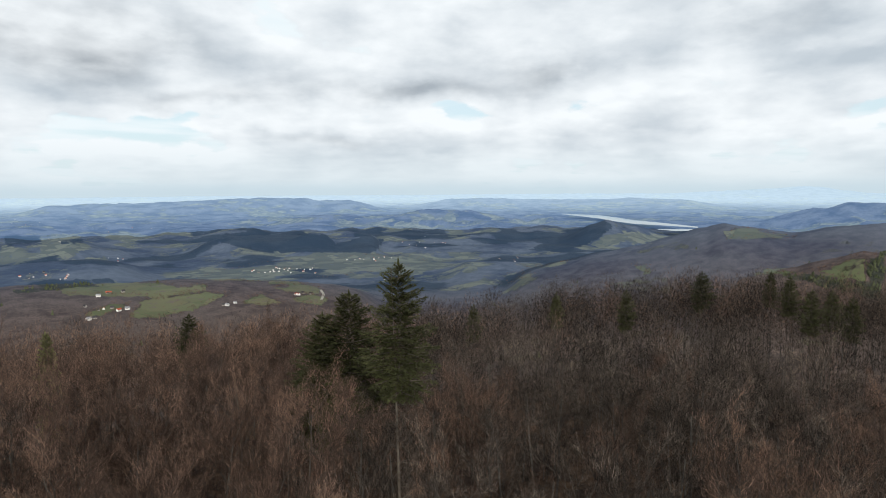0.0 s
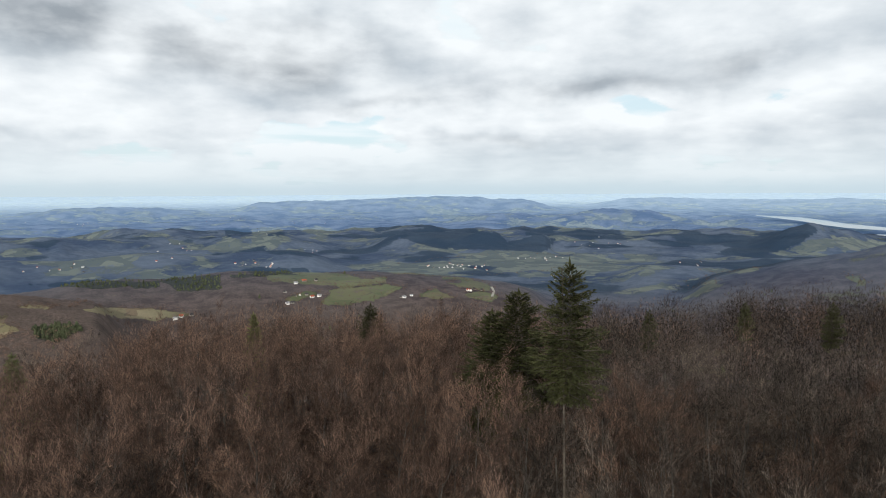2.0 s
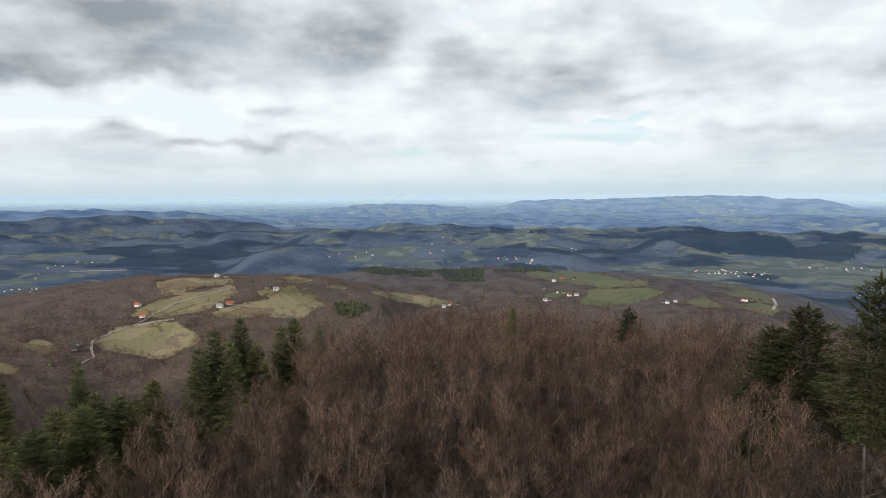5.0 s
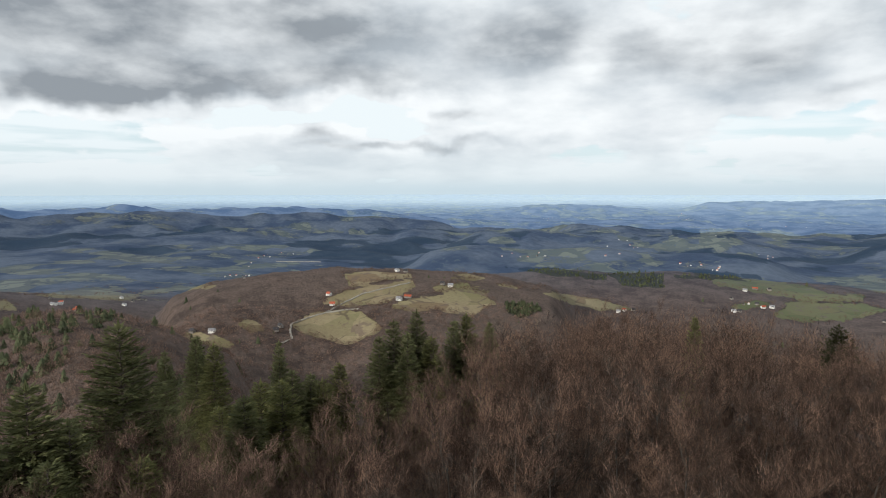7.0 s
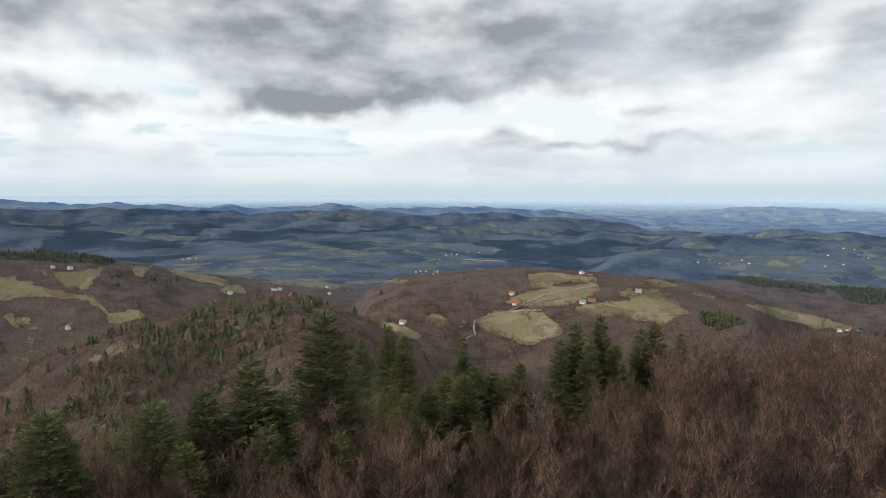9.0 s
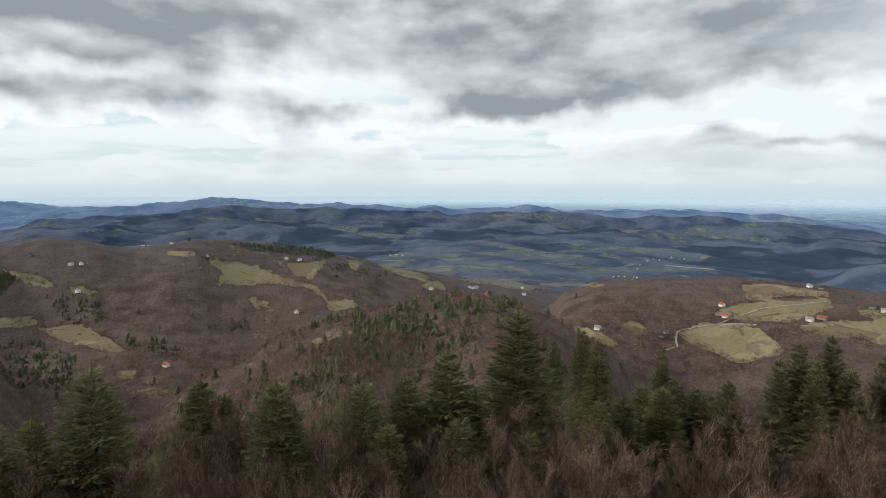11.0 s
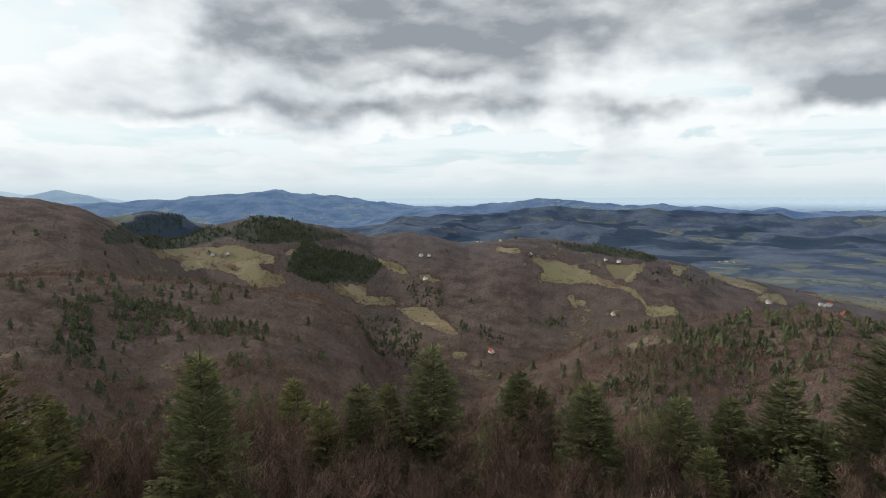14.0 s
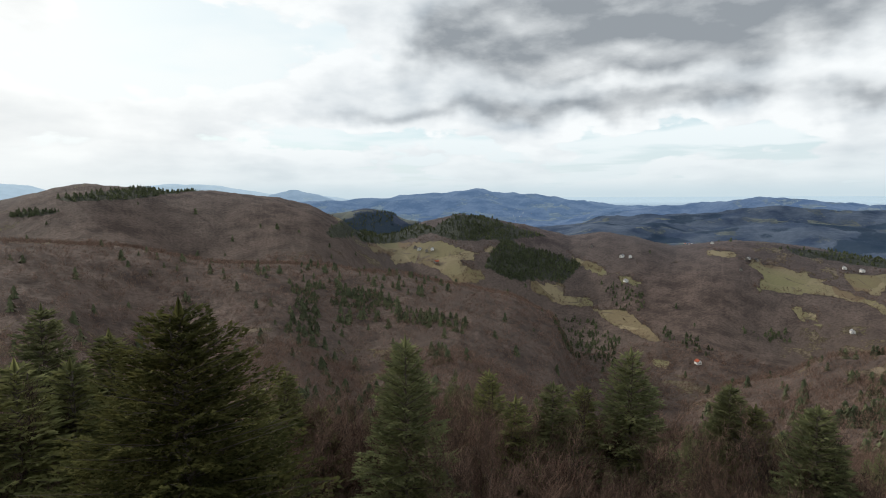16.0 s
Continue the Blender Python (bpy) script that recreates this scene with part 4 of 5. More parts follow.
fir_at(dense_fir, 88.6, 42, -18.5)
fir_at(dense_fir, 90.2, 39, -21.3)
fir_at(dense_fir, 60.8, 76, -12.5, 0.85)
fir_at(dense_fir, 58.6, 78, -11.6, 0.8)
fir_at(slim_fir, 53.8, 80, -11.9, 0.9)
fir_at(dense_fir, 55.0, 79, -12.5, 0.8)
fir_at(dense_fir, 51.6, 86, -12.6, 0.7)
fir_at(dense_fir, 62.2, 74, -13.9, 0.8)
fir_at(slim_fir, 57.2, 75, -14.0)
fir_at(dense_fir, 59.5, 74, -13.6, 0.8)
fir_at(dense_fir, 71.5, 120, -13.9, 0.7)
fir_at(dense_fir, 70.4, 70, -16.6, 1)
fir_at(full_fir, 71.9, 66, -17.7, 0.8)
fir_at(dense_fir, 73.6, 64, -18.4)
fir_at(slim_fir, 75.0, 62, -18.6)
fir_at(slim_fir, 76.9, 60, -19.1)
fir_at(dense_fir, 68.7, 72, -17.0)
fir_at(slim_fir, 66.0, 76, -16.2)
fir_at(slim_fir, 67.6, 70, -17.5)
fir_at(dense_fir, 78.5, 118, -12.9, 0.8)
fir_at(slim_fir, 83.5, 40, -22.3)
fir_at(slim_fir, 97.1, 38, -21.8)
fir_at(dense_fir, 81.2, 125, -13.9, 0.8)
fir_at(full_fir, 122.5, 44, -14.4, 0.95)
fir_at(full_fir, 143.7, 32, -14.0, 0.8)
fir_at(slim_fir, 135.6, 47, -16.9)
fir_at(dense_fir, 129.5, 42, -17.8, 1.05)
fir_at(slim_fir, 126.8, 45, -17.9)
fir_at(slim_fir, 133.1, 39, -19.2, 0.9)
fir_at(dense_fir, 114.2, 52, -16.8)
fir_at(slim_fir, 112.1, 50, -18.0)
fir_at(dense_fir, 107.7, 48, -17.5, 1.05)
fir_at(dense_fir, 99.5, 47, -17.9)
fir_at(slim_fir, 95.3, 50, -17.5)
fir_at(slim_fir, 88.1, 44, -19.6)
fir_at(dense_fir, 78.7, 112, -13.0, 0.8)
fir_at(slim_fir, 73.2, 54, -17.3)
fir_at(slim_fir, 71.3, 52, -17.4)
fir_at(dense_fir, 74.7, 50, -18.5)
fir_at(slim_fir, 77.2, 108, -13.7)
fir_at(broad_fir, 163.9, 21, -9.9, 1)
fir_at(dense_fir, 173.9, 41, -9.0, 1.05)
fir_at(slim_fir, 169.3, 40, -11.6, 1.2)
fir_at(full_fir, 143.8, 46, -14.1, 0.9)
fir_at(dense_fir, 114.1, 50, -16.6)
fir_at(full_fir, 107.7, 46, -17.4, 0.9)
fir_at(slim_fir, 157.6, 36, -17.6)
fir_at(slim_fir, 175.9, 34, -13.1, 1.3)
fir_at(slim_fir, 172.2, 36, -13.6, 1.2)
fir_at(slim_fir, 155.0, 44, -16.3)
fir_at(dense_fir, 141.2, 42, -20.8, 0.8)
fir_at(slim_fir, 152.0, 44, -19.5)

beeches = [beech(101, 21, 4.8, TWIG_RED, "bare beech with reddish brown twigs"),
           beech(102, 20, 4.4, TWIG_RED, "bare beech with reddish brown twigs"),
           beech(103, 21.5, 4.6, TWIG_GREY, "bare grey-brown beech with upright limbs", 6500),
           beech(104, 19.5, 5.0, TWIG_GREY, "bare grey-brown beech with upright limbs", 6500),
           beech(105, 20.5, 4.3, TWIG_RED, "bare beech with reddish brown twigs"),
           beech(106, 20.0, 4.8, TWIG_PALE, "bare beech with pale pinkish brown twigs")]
rng = random.Random(5)
spots, tries = [], 0
while len(spots) < 200 and tries < 60000:
    tries += 1
    az = rng.uniform(-42, 182)
    r = math.sqrt(rng.uniform(26 ** 2, (74 if az < 60 else 64) ** 2))
    p = heading(az) * r
    if az > 75 and (r > 54 or (r > 44 and rng.random() < 0.5)):
        continue
    if (-26 < az < 9 and r < 40) or (1 < az < 7 and r < 45):
        continue
    if all((p - q[2]).length > 4.5 for q in spots) and all((p - Vector((f.x, f.y, 0))).length > 1.2 + 0.5 * w for f, w in FIR_SPOTS):
        spots.append((az, r, p))


ring = []
for _ in range(4000):
    if len(ring) == 42:
        break
    az, r = rng.uniform(72, 181), rng.uniform(31, 43)
    p = heading(az) * r
    if all((p - q[2]).length > 3.2 for q in spots + ring) and all((p - Vector((f.x, f.y, 0))).length > 1.5 for f, w in FIR_SPOTS):
        ring.append((az, r, p))
spots += ring


def beech_size(az, r):
    """Beeches made lower on the open side of the hilltop, to fit the canopy line in the camera's view."""
    return 1.0 - 0.30 * float(smooth(np.array(az), 50, 68) * smooth(np.array(r), 40, 54))


for i, (az, r, p) in enumerate(spots):
    red = 0.85 if az > 6 else 0.25
    kind = beeches[rng.choice((0, 1, 4))] if rng.random() < red else beeches[rng.choice((2, 3))]
    if az > 75 and rng.random() < 0.78:
        kind = beeches[5]
    size = rng.uniform(0.92, 1.06) * beech_size(az, r)
    tree = kind if kind.name not in placed else copy_thing(kind, Matrix())
    placed[kind.name] = True
    stand(tree, az, r, rng.uniform(0, 360), size)

# ---- woods too many to count ----
nrng = np.random.default_rng(7)


def soup(name, tri, mat, label, category):
    """One mesh of loose triangles, (n, 3, 3)."""
    me = bpy.data.meshes.new(name)
    n = len(tri)
    me.vertices.add(n * 3)
    me.vertices.foreach_set("co", np.asarray(tri, dtype=np.float32).ravel())
    me.loops.add(n * 3)
    me.loops.foreach_set("vertex_index", np.arange(n * 3, dtype=np.int32))
    me.polygons.add(n)
    me.polygons.foreach_set("loop_start", np.arange(n, dtype=np.int32) * 3)
    me.update(calc_edges=True)
    me.materials.append(mat)
    return tagged(new(name, me), label, category, kind="stuff")


def ground_points(az, r):
    z = land(az, r)
    s = squeeze(r) / r
    return np.stack([-np.sin(np.radians(az)) * r * s, np.cos(np.radians(az)) * r * s, EYE + (z - EYE) * s], -1), s


def brush(base, height, radius, low, blades, width, length):
    """Bare crowns: for each base point a dome of thin upright shoots, (n * blades) triangles."""
    n = len(base)
    a = nrng.uniform(0, 2 * np.pi, (n, blades))
    q = np.sqrt(nrng.uniform(0, 1, (n, blades)))
    up = np.sqrt(np.maximum(1 - q * q, 0))
    f = nrng.uniform(0.25, 1.0, (n, blades)) ** 0.5
    out = np.stack([np.cos(a), np.sin(a)], -1)
    h, rad, lo = height[:, None], radius[:, None], low[:, None]
    p = np.empty((n, blades, 3))
    p[..., :2] = base[:, None, :2] + out * (q * f * rad)[..., None]
    p[..., 2] = base[:, None, 2] + lo + (h - lo) * up * f - length * h * 0.03
    d = np.concatenate([out * (0.9 * q)[..., None], (0.5 + 0.6 * up)[..., None]], -1) + nrng.normal(0, 0.42, (n, blades, 3))
    d /= np.linalg.norm(d, axis=-1, keepdims=True)
    side = np.cross(d, nrng.normal(0, 1, (n, blades, 3)))
    side /= np.linalg.norm(side, axis=-1, keepdims=True) + 1e-6
    w = side * width * nrng.uniform(0.5, 1.4, (n, blades, 1))
    ln = length * nrng.uniform(0.5, 1.3, (n, blades, 1))
    return np.stack([p - w, p + w, p + d * ln], -2).reshape(-1, 3, 3)


def poles(base, height, r):
    """Slim trunks, three sides each."""
    a = np.arange(3) * 2 * np.pi / 3
    ring = np.stack([np.cos(a), np.sin(a), 0 * a], -1)
    top = base + np.stack([0 * height, 0 * height, height], -1)
    tri = []
    for i in range(3):
        j = (i + 1) % 3
        b0, b1 = base + ring[i] * r, base + ring[j] * r
        t0, t1 = top + ring[i] * r * 0.35, top + ring[j] * r * 0.35
        tri += [np.stack([b0, b1, t1], 1), np.stack([b0, t1, t0], 1)]
    return np.concatenate(tri)


# the rest of the hilltop wood, out to where the slope hides it
az = nrng.uniform(-42, 182, 2600)
r = np.sqrt(nrng.uniform(60 ** 2, 215 ** 2, 2600))
lim = between(az, EDGE, 1) + 70
keep = (r < lim) & (r > np.where(az < 60, 72, 63))
az, r = az[keep], r[keep]
base, s = ground_points(az, r)
free = np.ones(len(r), dtype=bool)
for f, w in FIR_SPOTS:
    free &= np.hypot(base[:, 0] - f.x, base[:, 1] - f.y) > 1.0 + 0.5 * w
az, r, base = az[free], r[free], base[free]
tall = nrng.uniform(17.8, 22.0, len(r)) * (1 - 0.36 * smooth(az, 49, 62))
reddish = nrng.uniform(0, 1, len(r)) < np.where(az > 6, 0.85, 0.25)
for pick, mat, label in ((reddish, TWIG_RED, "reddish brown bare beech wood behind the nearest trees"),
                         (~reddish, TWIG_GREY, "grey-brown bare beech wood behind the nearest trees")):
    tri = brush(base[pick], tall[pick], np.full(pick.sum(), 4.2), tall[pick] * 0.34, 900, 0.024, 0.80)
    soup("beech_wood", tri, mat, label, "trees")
soup("beech_wood", poles(base, tall * 0.5, 0.11), BARK_BEECH, "slim grey trunks of the bare beech wood", "trees")

# bare woods on the slopes: only the crowns rise from the closed canopy
tri = []
for n, lo, hi, blades, top, span in ((9000, 62, 250, 95, 11.0, 1.3), (9000, 230, 460, 44, 8.0, 1.9), (15000, 440, 1000, 20, 6.0, 2.8)):
    az = nrng.uniform(47, 183, n)
    r = np.sqrt(nrng.uniform(lo ** 2, hi ** 2, n))
    z = land(az, r)
    wood = (within(MEADOWS, az, r, z) < 0.4) & (r > between(az, EDGE, 1) + 22) & ((az > 64) | (r > between(az, EDGE, 1) + 55))
    az, r = az[wood], r[wood]
    base, s = ground_points(az, r)
    up = top * nrng.uniform(0.75, 1.2, len(r))
    crown = brush(base, up, np.full(len(r), 4.0), up * 0.2, blades, 0.0, span)
    wide = np.repeat(0.008 + r * 0.00019, blades)[:, None]
    side = np.cross(crown[:, 2] - crown[:, 0], nrng.normal(0, 1, (len(crown), 3)))
    side /= np.linalg.norm(side, axis=1, keepdims=True) + 1e-6
    crown[:, 0] -= side * wide
    crown[:, 1] += side * wide
    tri.append(crown)
tri = np.concatenate(tri)
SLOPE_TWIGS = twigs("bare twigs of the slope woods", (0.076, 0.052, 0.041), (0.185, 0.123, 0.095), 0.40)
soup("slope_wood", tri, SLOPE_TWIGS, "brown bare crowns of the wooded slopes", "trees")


def cones(base, height, radius):
    """Firs as stacked skirts of boughs with ragged rims."""
    n, tri = len(base), []
    for tier in range(6):
        f0, f1 = tier / 6, (tier + 2.0) / 6
        rad = radius * (1 - f0 * 0.86) * nrng.uniform(0.85, 1.1, n)
        tip = base + np.stack([0 * height, 0 * height, height * min(f1, 1.0)], -1)
        spin = nrng.uniform(0, 6.28, n)
        for k in range(7):
            pts = []
            for e in (k, k + 0.85):
                a = spin + e * math.pi / 3.5
                rr = rad * nrng.uniform(0.55, 1.2, n)
                pts.append(base + np.stack([np.cos(a) * rr, np.sin(a) * rr, height * (f0 + nrng.uniform(0.0, 0.06, n))], -1))
            tri.append(np.stack([pts[0], pts[1], tip], 1))
    return np.concatenate(tri)


FAR_NEEDLES = varied("far fir needles", (0.084, 0.093, 0.050), (0.044, 0.053, 0.031), 0.05, 0.8, 0.45)
n = 60000
az = nrng.uniform(-40, 183, n)
r = np.exp(nrng.uniform(math.log(105), math.log(2300), n))
z = land(az, r)
x, y = -np.sin(np.radians(az)) * r, np.cos(np.radians(az)) * r
clump = fbm(x / 70, y / 70, 3, 71)
spur = np.exp(-((az - 94) / 11) ** 2 - ((r - 520) / 170) ** 2)
gully = np.exp(-((az - 147) / 9) ** 2 - ((r - 640) / 190) ** 2)
lower = np.exp(-((az - 108) / 30) ** 2 - ((r - 260) / 150) ** 2)
chance = 0.016 + 0.36 * spur * (clump > 0.47) + 0.30 * gully * (clump > 0.50) + 0.10 * lower * (clump > 0.48)
chance = chance + 0.02 * (az > 138)
chance = np.where((az > 64) & (r < 1250), chance, 0.004 * (r > 800))
chance = np.where(within(MEADOWS, az, r, z) > 0.3, 0.002, chance)
woods = within(SPRUCES, az, r, z) * (r > 600)
chance = np.maximum(chance, woods * 0.75) * (r > between(az, EDGE, 1) + 60)
keep = nrng.uniform(0, 1, n) < chance
az, r, woods = az[keep], r[keep], woods[keep]
close = r < 250
for a0, r0 in list(zip(az[close], r[close]))[:90]:
    tree = young_fir if young_fir.name not in placed else copy_thing(young_fir, Matrix())
    placed[young_fir.name] = True
    stand(tree, float(a0), float(r0), r0 * 7.3, rng.uniform(0.7, 1.15), rng.uniform(0.9, 1.15))
az, r, woods = az[~close], r[~close], woods[~close]
base, s = ground_points(az, r)
high = nrng.uniform(6, 12.5, len(r)) * s * (1 - 0.35 * (woods > 0.5))
base[:, 2] -= 1.5
soup("fir_wood", cones(base, high, high * nrng.uniform(0.30, 0.48, len(r))), FAR_NEEDLES, "dark green firs scattered over the wooded slopes", "trees")

stands = []
for k, corners in enumerate(SPRUCES + GROVES):
    us, vs = [c[0] for c in corners], [c[1] for c in corners]
    mid_r = sight(sum(us) / len(us), sum(vs) / len(vs))
    if mid_r > 2600:
        continue
    az = nrng.uniform(min(us) - 0.2, max(us) + 0.2, 9000)
    r = mid_r * np.exp(nrng.uniform(-0.30, 0.30, 9000))
    taken = within([corners], az, r, land(az, r)) > 0.5
    area = abs(sum(x0 * y1 - x1 * y0 for (x0, y0), (x1, y1) in zip(corners, corners[1:] + corners[:1]))) / 2
    stands.append(np.stack([az[taken], r[taken]], -1)[:int(min(700, area * 42)) if k < len(SPRUCES) else int(min(200, area * 7))])
stands = np.concatenate(stands)
base, s = ground_points(stands[:, 0], stands[:, 1])
base[:, 2] -= 1.0
high = nrng.uniform(5, 9.5, len(base)) * s
soup("spruce_plantation", cones(base, high, high * nrng.uniform(0.34, 0.5, len(base))), FAR_NEEDLES, "dark green spruce plantations on the hillsides", "trees")

rows = []
for corners in MEADOWS:
    span = [sight(*c) for c in corners]
    if min(span) > 2700:
        continue
    for (a0, d0), (a1, d1), r0, r1 in zip(corners, corners[1:] + corners[:1], span, span[1:] + span[:1]):
        if abs(math.log(r0 / r1)) > 0.35:
            continue
        k = max(2, int(math.hypot(a1 - a0, d1 - d0) * 8))
        t = nrng.uniform(0, 1, k)
        rows.append(np.stack([a0 + (a1 - a0) * t + nrng.normal(0, 0.13, k), (r0 + (r1 - r0) * t) * np.exp(nrng.normal(0, 0.006, k))], -1))
    t = nrng.dirichlet(np.ones(len(corners)), 5)
    rows.append(t @ np.stack([[c[0] for c in corners], span], -1))
rows = np.concatenate(rows)
az, r = rows[:, 0], rows[:, 1]
base, s = ground_points(az, r)
up = nrng.uniform(3.0, 9.5, len(r)) * s
soup("hedge_shrubs", brush(base, up, up * 0.45, up * 0.12, 34, 0.16, 1.6), SLOPE_TWIGS, "brown bare shrubs and hedges round the meadows", "shrubs")

# ---- houses, roads, lake ----
WALL_WHITE = varied("white render", (0.72, 0.71, 0.68), (0.62, 0.61, 0.58), 0.4, 0.9, 0.1)
WALL_GREY = varied("weathered grey boards", (0.30, 0.28, 0.26), (0.20, 0.18, 0.16), 0.6, 0.9, 0.2)
ROOF_RED = varied("red roof tiles", (0.34, 0.09, 0.05), (0.24, 0.07, 0.045), 0.8, 0.8, 0.25)
ROOF_GREY = varied("grey sheet roof", (0.26, 0.26, 0.27), (0.17, 0.17, 0.18), 0.5, 0.6, 0.25)
ROOF_DARK = varied("dark slate roof", (0.06, 0.058, 0.062), (0.035, 0.034, 0.036), 0.6, 0.7, 0.2)
PANE = material("dark window panes", 0.15, 0.5)
PANE[2].inputs["Base Color"].default_value = (0.02, 0.024, 0.03, 1)
PANE = PANE[0]


def box(x0, y0, z0, x1, y1, z1):
    v = [Vector((x, y, z)) for z in (z0, z1) for y in (y0, y1) for x in (x0, x1)]
    return v, [(0, 2, 3, 1), (4, 5, 7, 6), (0, 1, 5, 4), (2, 6, 7, 3), (0, 4, 6, 2), (1, 3, 7, 5)]


def house(length, depth, eaves, rise, wall_mat, roof_mat, label, name="house"):
    """A gabled house with windows, a door and a chimney; its base lies at the origin."""
    top = new(name)
    l, d = length / 2, depth / 2
    v = [Vector(c) for c in ((-l, -d, -1.5), (l, -d, -1.5), (l, d, -1.5), (-l, d, -1.5), (-l, -d, eaves), (l, -d, eaves), (l, d, eaves),
                             (-l, d, eaves), (-l, 0, eaves + rise), (l, 0, eaves + rise))]
    part("wall", (v, [(0, 1, 5, 4), (2, 3, 7, 6), (1, 2, 6, 9, 5), (3, 0, 4, 8, 7), (3, 2, 1, 0)]), wall_mat, top)
    o, t = 0.6, 0.22
    drop = rise * o / d
    pts = []
    for x in (-l - o, l + o):
        for z in (0.05, t + 0.05):
            pts += [Vector((x, -d - o, eaves - drop + z)), Vector((x, 0, eaves + rise + z)), Vector((x, d + o, eaves - drop + z))]
    roof = part("roof", (pts, [(3, 4, 10, 9), (4, 5, 11, 10), (0, 6, 7, 1), (1, 7, 8, 2), (0, 3, 9, 6), (2, 8, 11, 5),
                               (0, 1, 4, 3), (1, 2, 5, 4), (6, 9, 10, 7), (7, 10, 11, 8)]), roof_mat, top)
    part("chimney", box(l * 0.35, 0.3, eaves + rise * 0.5, l * 0.35 + 0.8, 1.1, eaves + rise + 1.0), ROOF_DARK, roof)
    for side in (-1, 1):
        for k in range(max(2, int(length / 3))):
            x = -l + (k + 0.5) * length / max(2, int(length / 3))
            part("window", box(x - 0.55, side * d - 0.06, eaves * 0.42, x + 0.55, side * d + 0.06, eaves * 0.42 + 1.3), PANE, top)
    part("door", box(l - 0.06, -0.5, 0, l + 0.06, 0.5, 2.1), ROOF_DARK, top)
    return tagged(top, label, "house", "farms and houses of the hills")


white_red = house(12, 9, 4.2, 4.0, WALL_WHITE, ROOF_RED, "white farmhouse with a red tiled gable roof")
white_grey = house(13, 9, 4.6, 3.6, WALL_WHITE, ROOF_GREY, "white house with a grey gable roof")
grey_dark = house(11, 8, 3.6, 4.4, WALL_GREY, ROOF_DARK, "weathered grey farmhouse with a dark roof")
red_barn = house(17, 9, 3.4, 3.4, WALL_GREY, ROOF_RED, "long wooden barn with a red roof", "barn")
HOUSES = (white_red, white_grey, grey_dark, red_barn)


def build_at(kind, az, dip, turn, size=1.0):
    r = sight(az, dip)
    p, k = site(az, r, 1.0)
    tree = kind if kind.name not in placed else copy_thing(kind, Matrix())
    placed[kind.name] = True
    tree.matrix_basis = Matrix.LocRotScale(p, Euler((0, 0, radians(turn))), (k * size * 0.7,) * 3)


build_at(white_red, 66.85, -9.86, 20)
build_at(white_red, 66.56, -10.81, 60)
build_at(white_grey, 60.28, -10.47, 30)
build_at(red_barn, 59.42, -10.27, 40)
build_at(grey_dark, 71.74, -12.93, 70)
build_at(grey_dark, 71.33, -12.60, 10)
build_at(white_grey, 77.26, -12.65, 50)
build_at(grey_dark, 78.90, -12.51, 30)
build_at(white_grey, 60.43, -7.77, 0)
build_at(grey_dark, 59.63, -7.83, 40)
build_at(grey_dark, 56.14, -9.06, 20)
build_at(white_grey, 55.38, -9.27, 60)
build_at(white_grey, 39.76, -11.22, 30)
build_at(white_red, 39.26, -11.04, 10)
build_at(grey_dark, 38.47, -10.99, 70)
build_at(white_grey, 29.39, -8.68, 20)
build_at(red_barn, 28.63, -8.48, 30)
build_at(grey_dark, 27.57, -8.49, 50)
build_at(white_red, 27.96, -10.03, 60)
build_at(grey_dark, 29.74, -10.47, 20)
build_at(white_grey, 30.18, -10.51, 50)
build_at(white_grey, 27.30, -9.92, 10)
build_at(white_grey, 89.03, -9.20, 30)
build_at(white_grey, 88.68, -9.19, 60)
build_at(grey_dark, 89.34, -8.68, 10)
build_at(red_barn, 87.46, -9.67, 30)
build_at(white_grey, 84.28, -9.08, 20)
build_at(grey_dark, 83.01, -9.32, 70)
build_at(grey_dark, 82.45, -9.42, 0)
build_at(white_grey, 84.10, -9.71, 40)
build_at(grey_dark, 83.45, -9.43, 20)
build_at(white_grey, 113.15, -5.84, 10)
build_at(grey_dark, 112.53, -5.91, 60)
build_at(white_grey, 106.32, -6.29, 30)
build_at(white_grey, 105.15, -6.41, 50)
build_at(grey_dark, 113.68, -6.77, 20)
build_at(white_grey, 105.54, -11.22, 30)
build_at(white_red, 116.80, -14.95, 60)
build_at(white_grey, 123.47, -6.02, 0)
build_at(white_grey, 122.73, -5.99, 40)
build_at(white_grey, 123.08, -8.17, 60)
build_at(grey_dark, 126.17, -5.13, 30)
build_at(red_barn, 94.25, -9.97, 20)
build_at(white_grey, 92.94, -9.31, 50)
build_at(white_grey, 89.20, -9.18, 20)
build_at(white_red, 88.59, -9.11, 70)
build_at(red_barn, 87.65, -9.79, 30)
build_at(white_grey, 142.20, -5.39, 20)
build_at(grey_dark, 141.51, -5.60, 60)
build_at(grey_dark, 142.58, -5.28, 30)
build_at(red_barn, 140.59, -6.61, 10)
build_at(white_grey, 140.97, -5.44, 40)
build_at(grey_dark, 113.30, -5.88, 30)
hrng = random.Random(31)


def town(az, dip, wide, deep, count):
    """Scattered houses of a far village."""
    for _ in range(count):
        build_at(hrng.choice((white_grey, white_grey, white_red, white_red, grey_dark)), az + hrng.gauss(0, wide * 0.5), dip + hrng.gauss(0, deep * 0.5),
                 hrng.uniform(0, 180), hrng.uniform(0.55, 1.05))


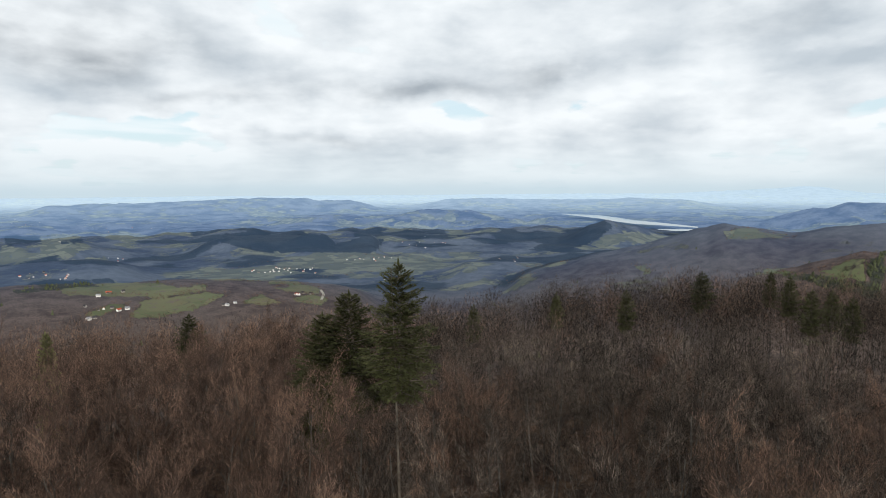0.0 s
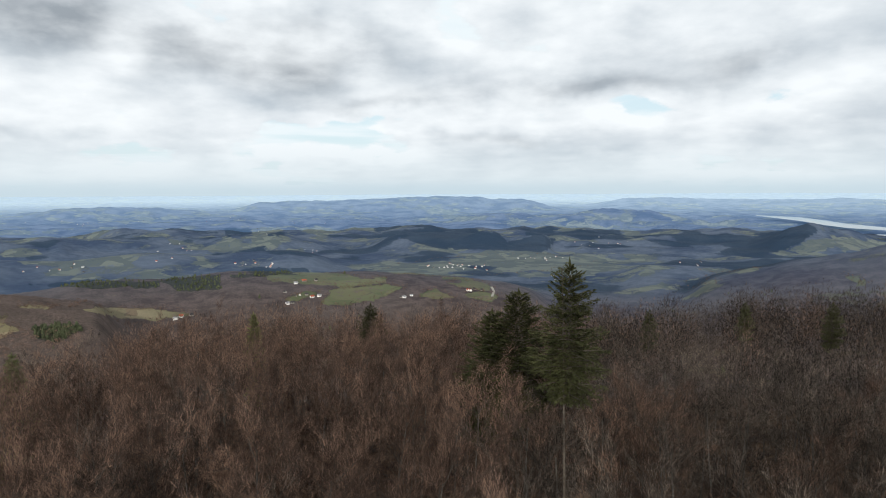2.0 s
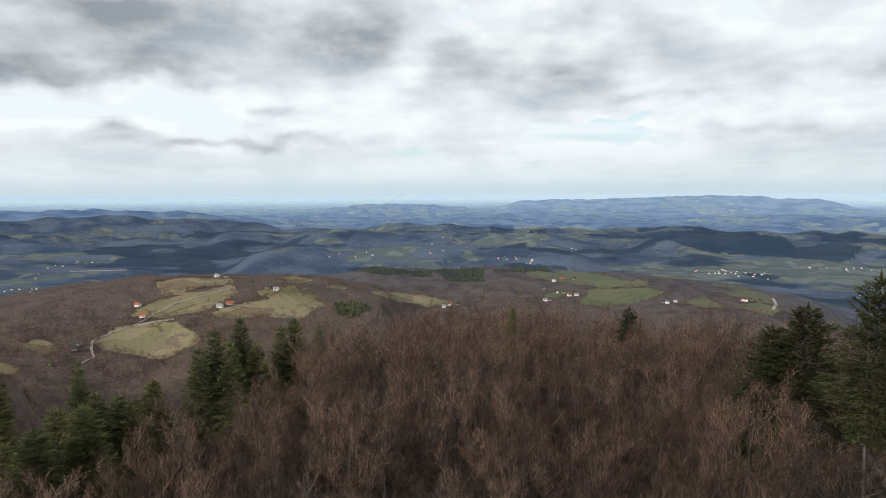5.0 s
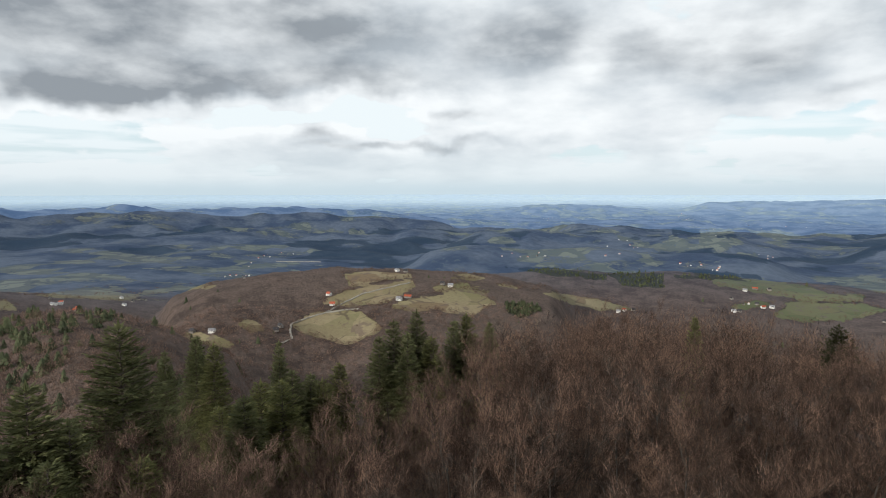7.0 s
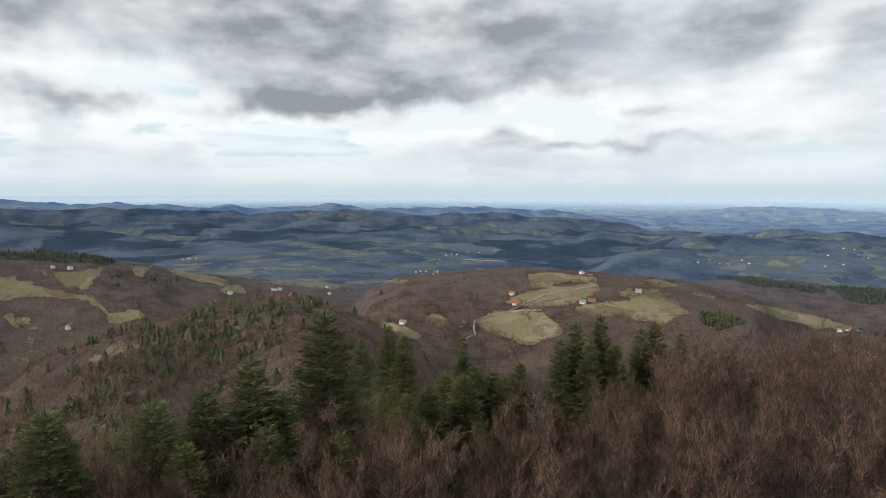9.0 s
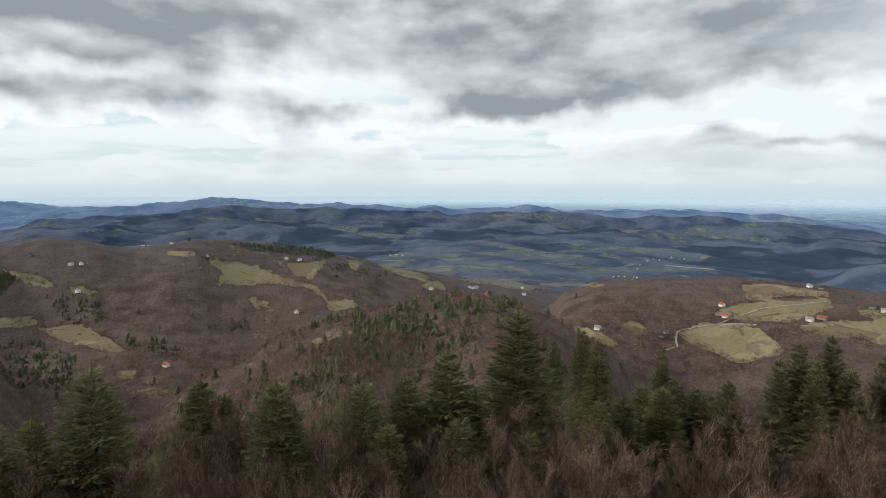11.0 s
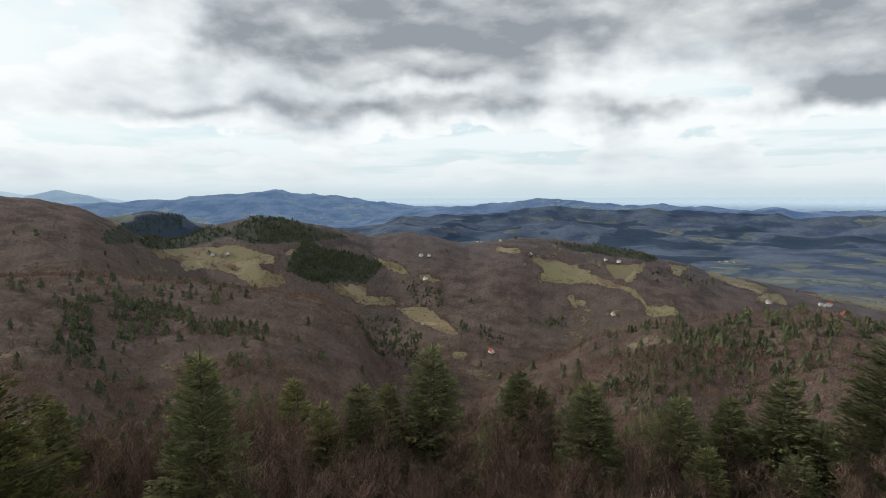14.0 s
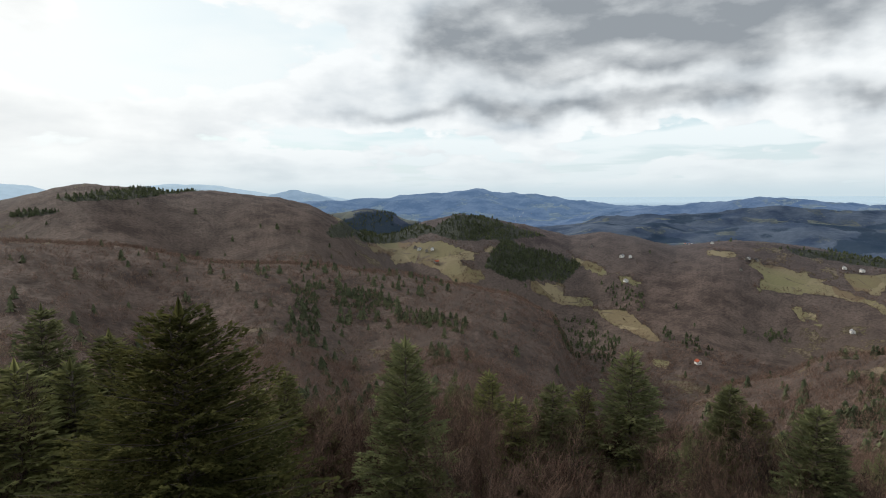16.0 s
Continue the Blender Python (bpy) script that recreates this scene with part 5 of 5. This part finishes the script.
town(14.4, -7.30, 3.20, 0.32, 26)
town(6.1, -6.51, 2.40, 0.21, 10)
town(4.5, -8.33, 1.60, 0.27, 6)
town(31.8, -6.97, 1.07, 0.27, 6)
town(0.8, -5.14, 2.67, 0.43, 10)
town(27.2, -3.16, 3.20, 0.21, 6)
town(19.4, -10.23, 0.64, 0.21, 4)
town(12.9, -9.62, 0.80, 0.21, 4)
town(28.6, -9.90, 2.13, 0.43, 5)
town(28.0, -5.72, 1.07, 0.21, 4)
town(-6.7, -6.56, 1.60, 0.21, 5)
town(75.2, -7.79, 1.60, 0.16, 7)
town(72.5, -6.17, 2.13, 0.53, 10)
town(45.2, -2.60, 4.80, 0.32, 14)
town(34.9, -2.60, 4.26, 0.32, 14)
town(34.1, -6.64, 1.07, 0.32, 6)
town(39.1, -5.33, 3.20, 0.80, 8)
town(48.8, -6.33, 3.20, 0.43, 8)
town(30.4, -3.56, 3.20, 0.43, 6)
town(132.0, -1.98, 4.26, 0.64, 14)
town(117.7, -4.62, 1.60, 0.11, 6)
town(96.2, -6.04, 2.13, 0.16, 6)

ROAD_MAT = varied("pale gravel road", (0.34, 0.32, 0.28), (0.25, 0.235, 0.21), 0.3, 0.95, 0.1)


def road(width, *nodes):
    """A strip of road over the land, its nodes placed to fit the camera's view."""
    pts = []
    for (a0, d0), (a1, d1) in zip(nodes, nodes[1:]):
        for k in range(6):
            t = k / 6
            az, dip = a0 + (a1 - a0) * t, d0 + (d1 - d0) * t
            pts.append(site(az, sight(az, dip), 1.2)[0])
    v, f = [], []
    for i, p in enumerate(pts):
        d = (pts[min(i + 1, len(pts) - 1)] - pts[max(i - 1, 0)])
        side = Vector((-d.y, d.x, 0)).normalized() * width / 2
        v += [p - side, p + side, p - side - Vector((0, 0, 2.5)), p + side - Vector((0, 0, 2.5))]
    for i in range(len(pts) - 1):
        a = i * 4
        f += [(a, a + 1, a + 5, a + 4), (a, a + 4, a + 6, a + 2), (a + 1, a + 3, a + 7, a + 5)]
    return tagged(mesh_object("road", v, f, ROAD_MAT), "pale winding country road across dry meadows", "road", kind="structure")


road(2.8, (71.26, -14.02), (70.34, -13.67), (70.48, -13.00), (70.36, -12.35), (69.07, -11.90), (67.25, -11.46), (65.93, -10.83), (63.80, -9.83), (61.67, -9.34), (58.72, -8.74))
road(4, (67.25, -11.46), (65.41, -11.26), (63.82, -11.20))
road(14, (71.58, -6.55), (69.47, -6.66), (67.16, -6.72))
road(6, (10.99, -10.20), (10.78, -9.69), (11.08, -9.16))

WATER, gr, b = material("lake water", 0.08, 0.6)
b.inputs["Base Color"].default_value = (0.30, 0.36, 0.40, 1)
wave = gr.noise(gr.add("ShaderNodeTexCoord").outputs["Object"], 0.05, 3)
bump(gr, b, wave, 0.15, 1.0)


def water(level, *shore):
    """A sheet of water, level until squeezed; shore: headings with the dips of its far and its near bank, set to fit
    the camera's view.
    """
    v, f = [], []
    for az, far, near in shore:
        for dip in (far, near):
            rr = (level - EYE) / math.tan(radians(dip))
            k = float(squeeze(np.array(rr))) / rr
            a = radians(az)
            v.append(Vector((-math.sin(a) * rr * k, math.cos(a) * rr * k, EYE + (level - EYE) * k)))
    for i in range(len(shore) - 1):
        f.append((2 * i, 2 * i + 1, 2 * i + 3, 2 * i + 2))
    return tagged(mesh_object("water", v, f, WATER), "pale reservoir lake in the valley", "water", kind="structure")


water(-352, (-11.6, -2.30, -2.34), (-13, -2.35, -2.50), (-14.9, -2.42, -2.72), (-16.5, -2.62, -3.0), (-18, -2.85, -3.18), (-20.7, -3.08, -3.30), (-23.3, -3.34, -3.44))
water(-352, (-20.0, -3.62, -3.66), (-21.5, -3.58, -3.76), (-23.4, -3.56, -3.70))
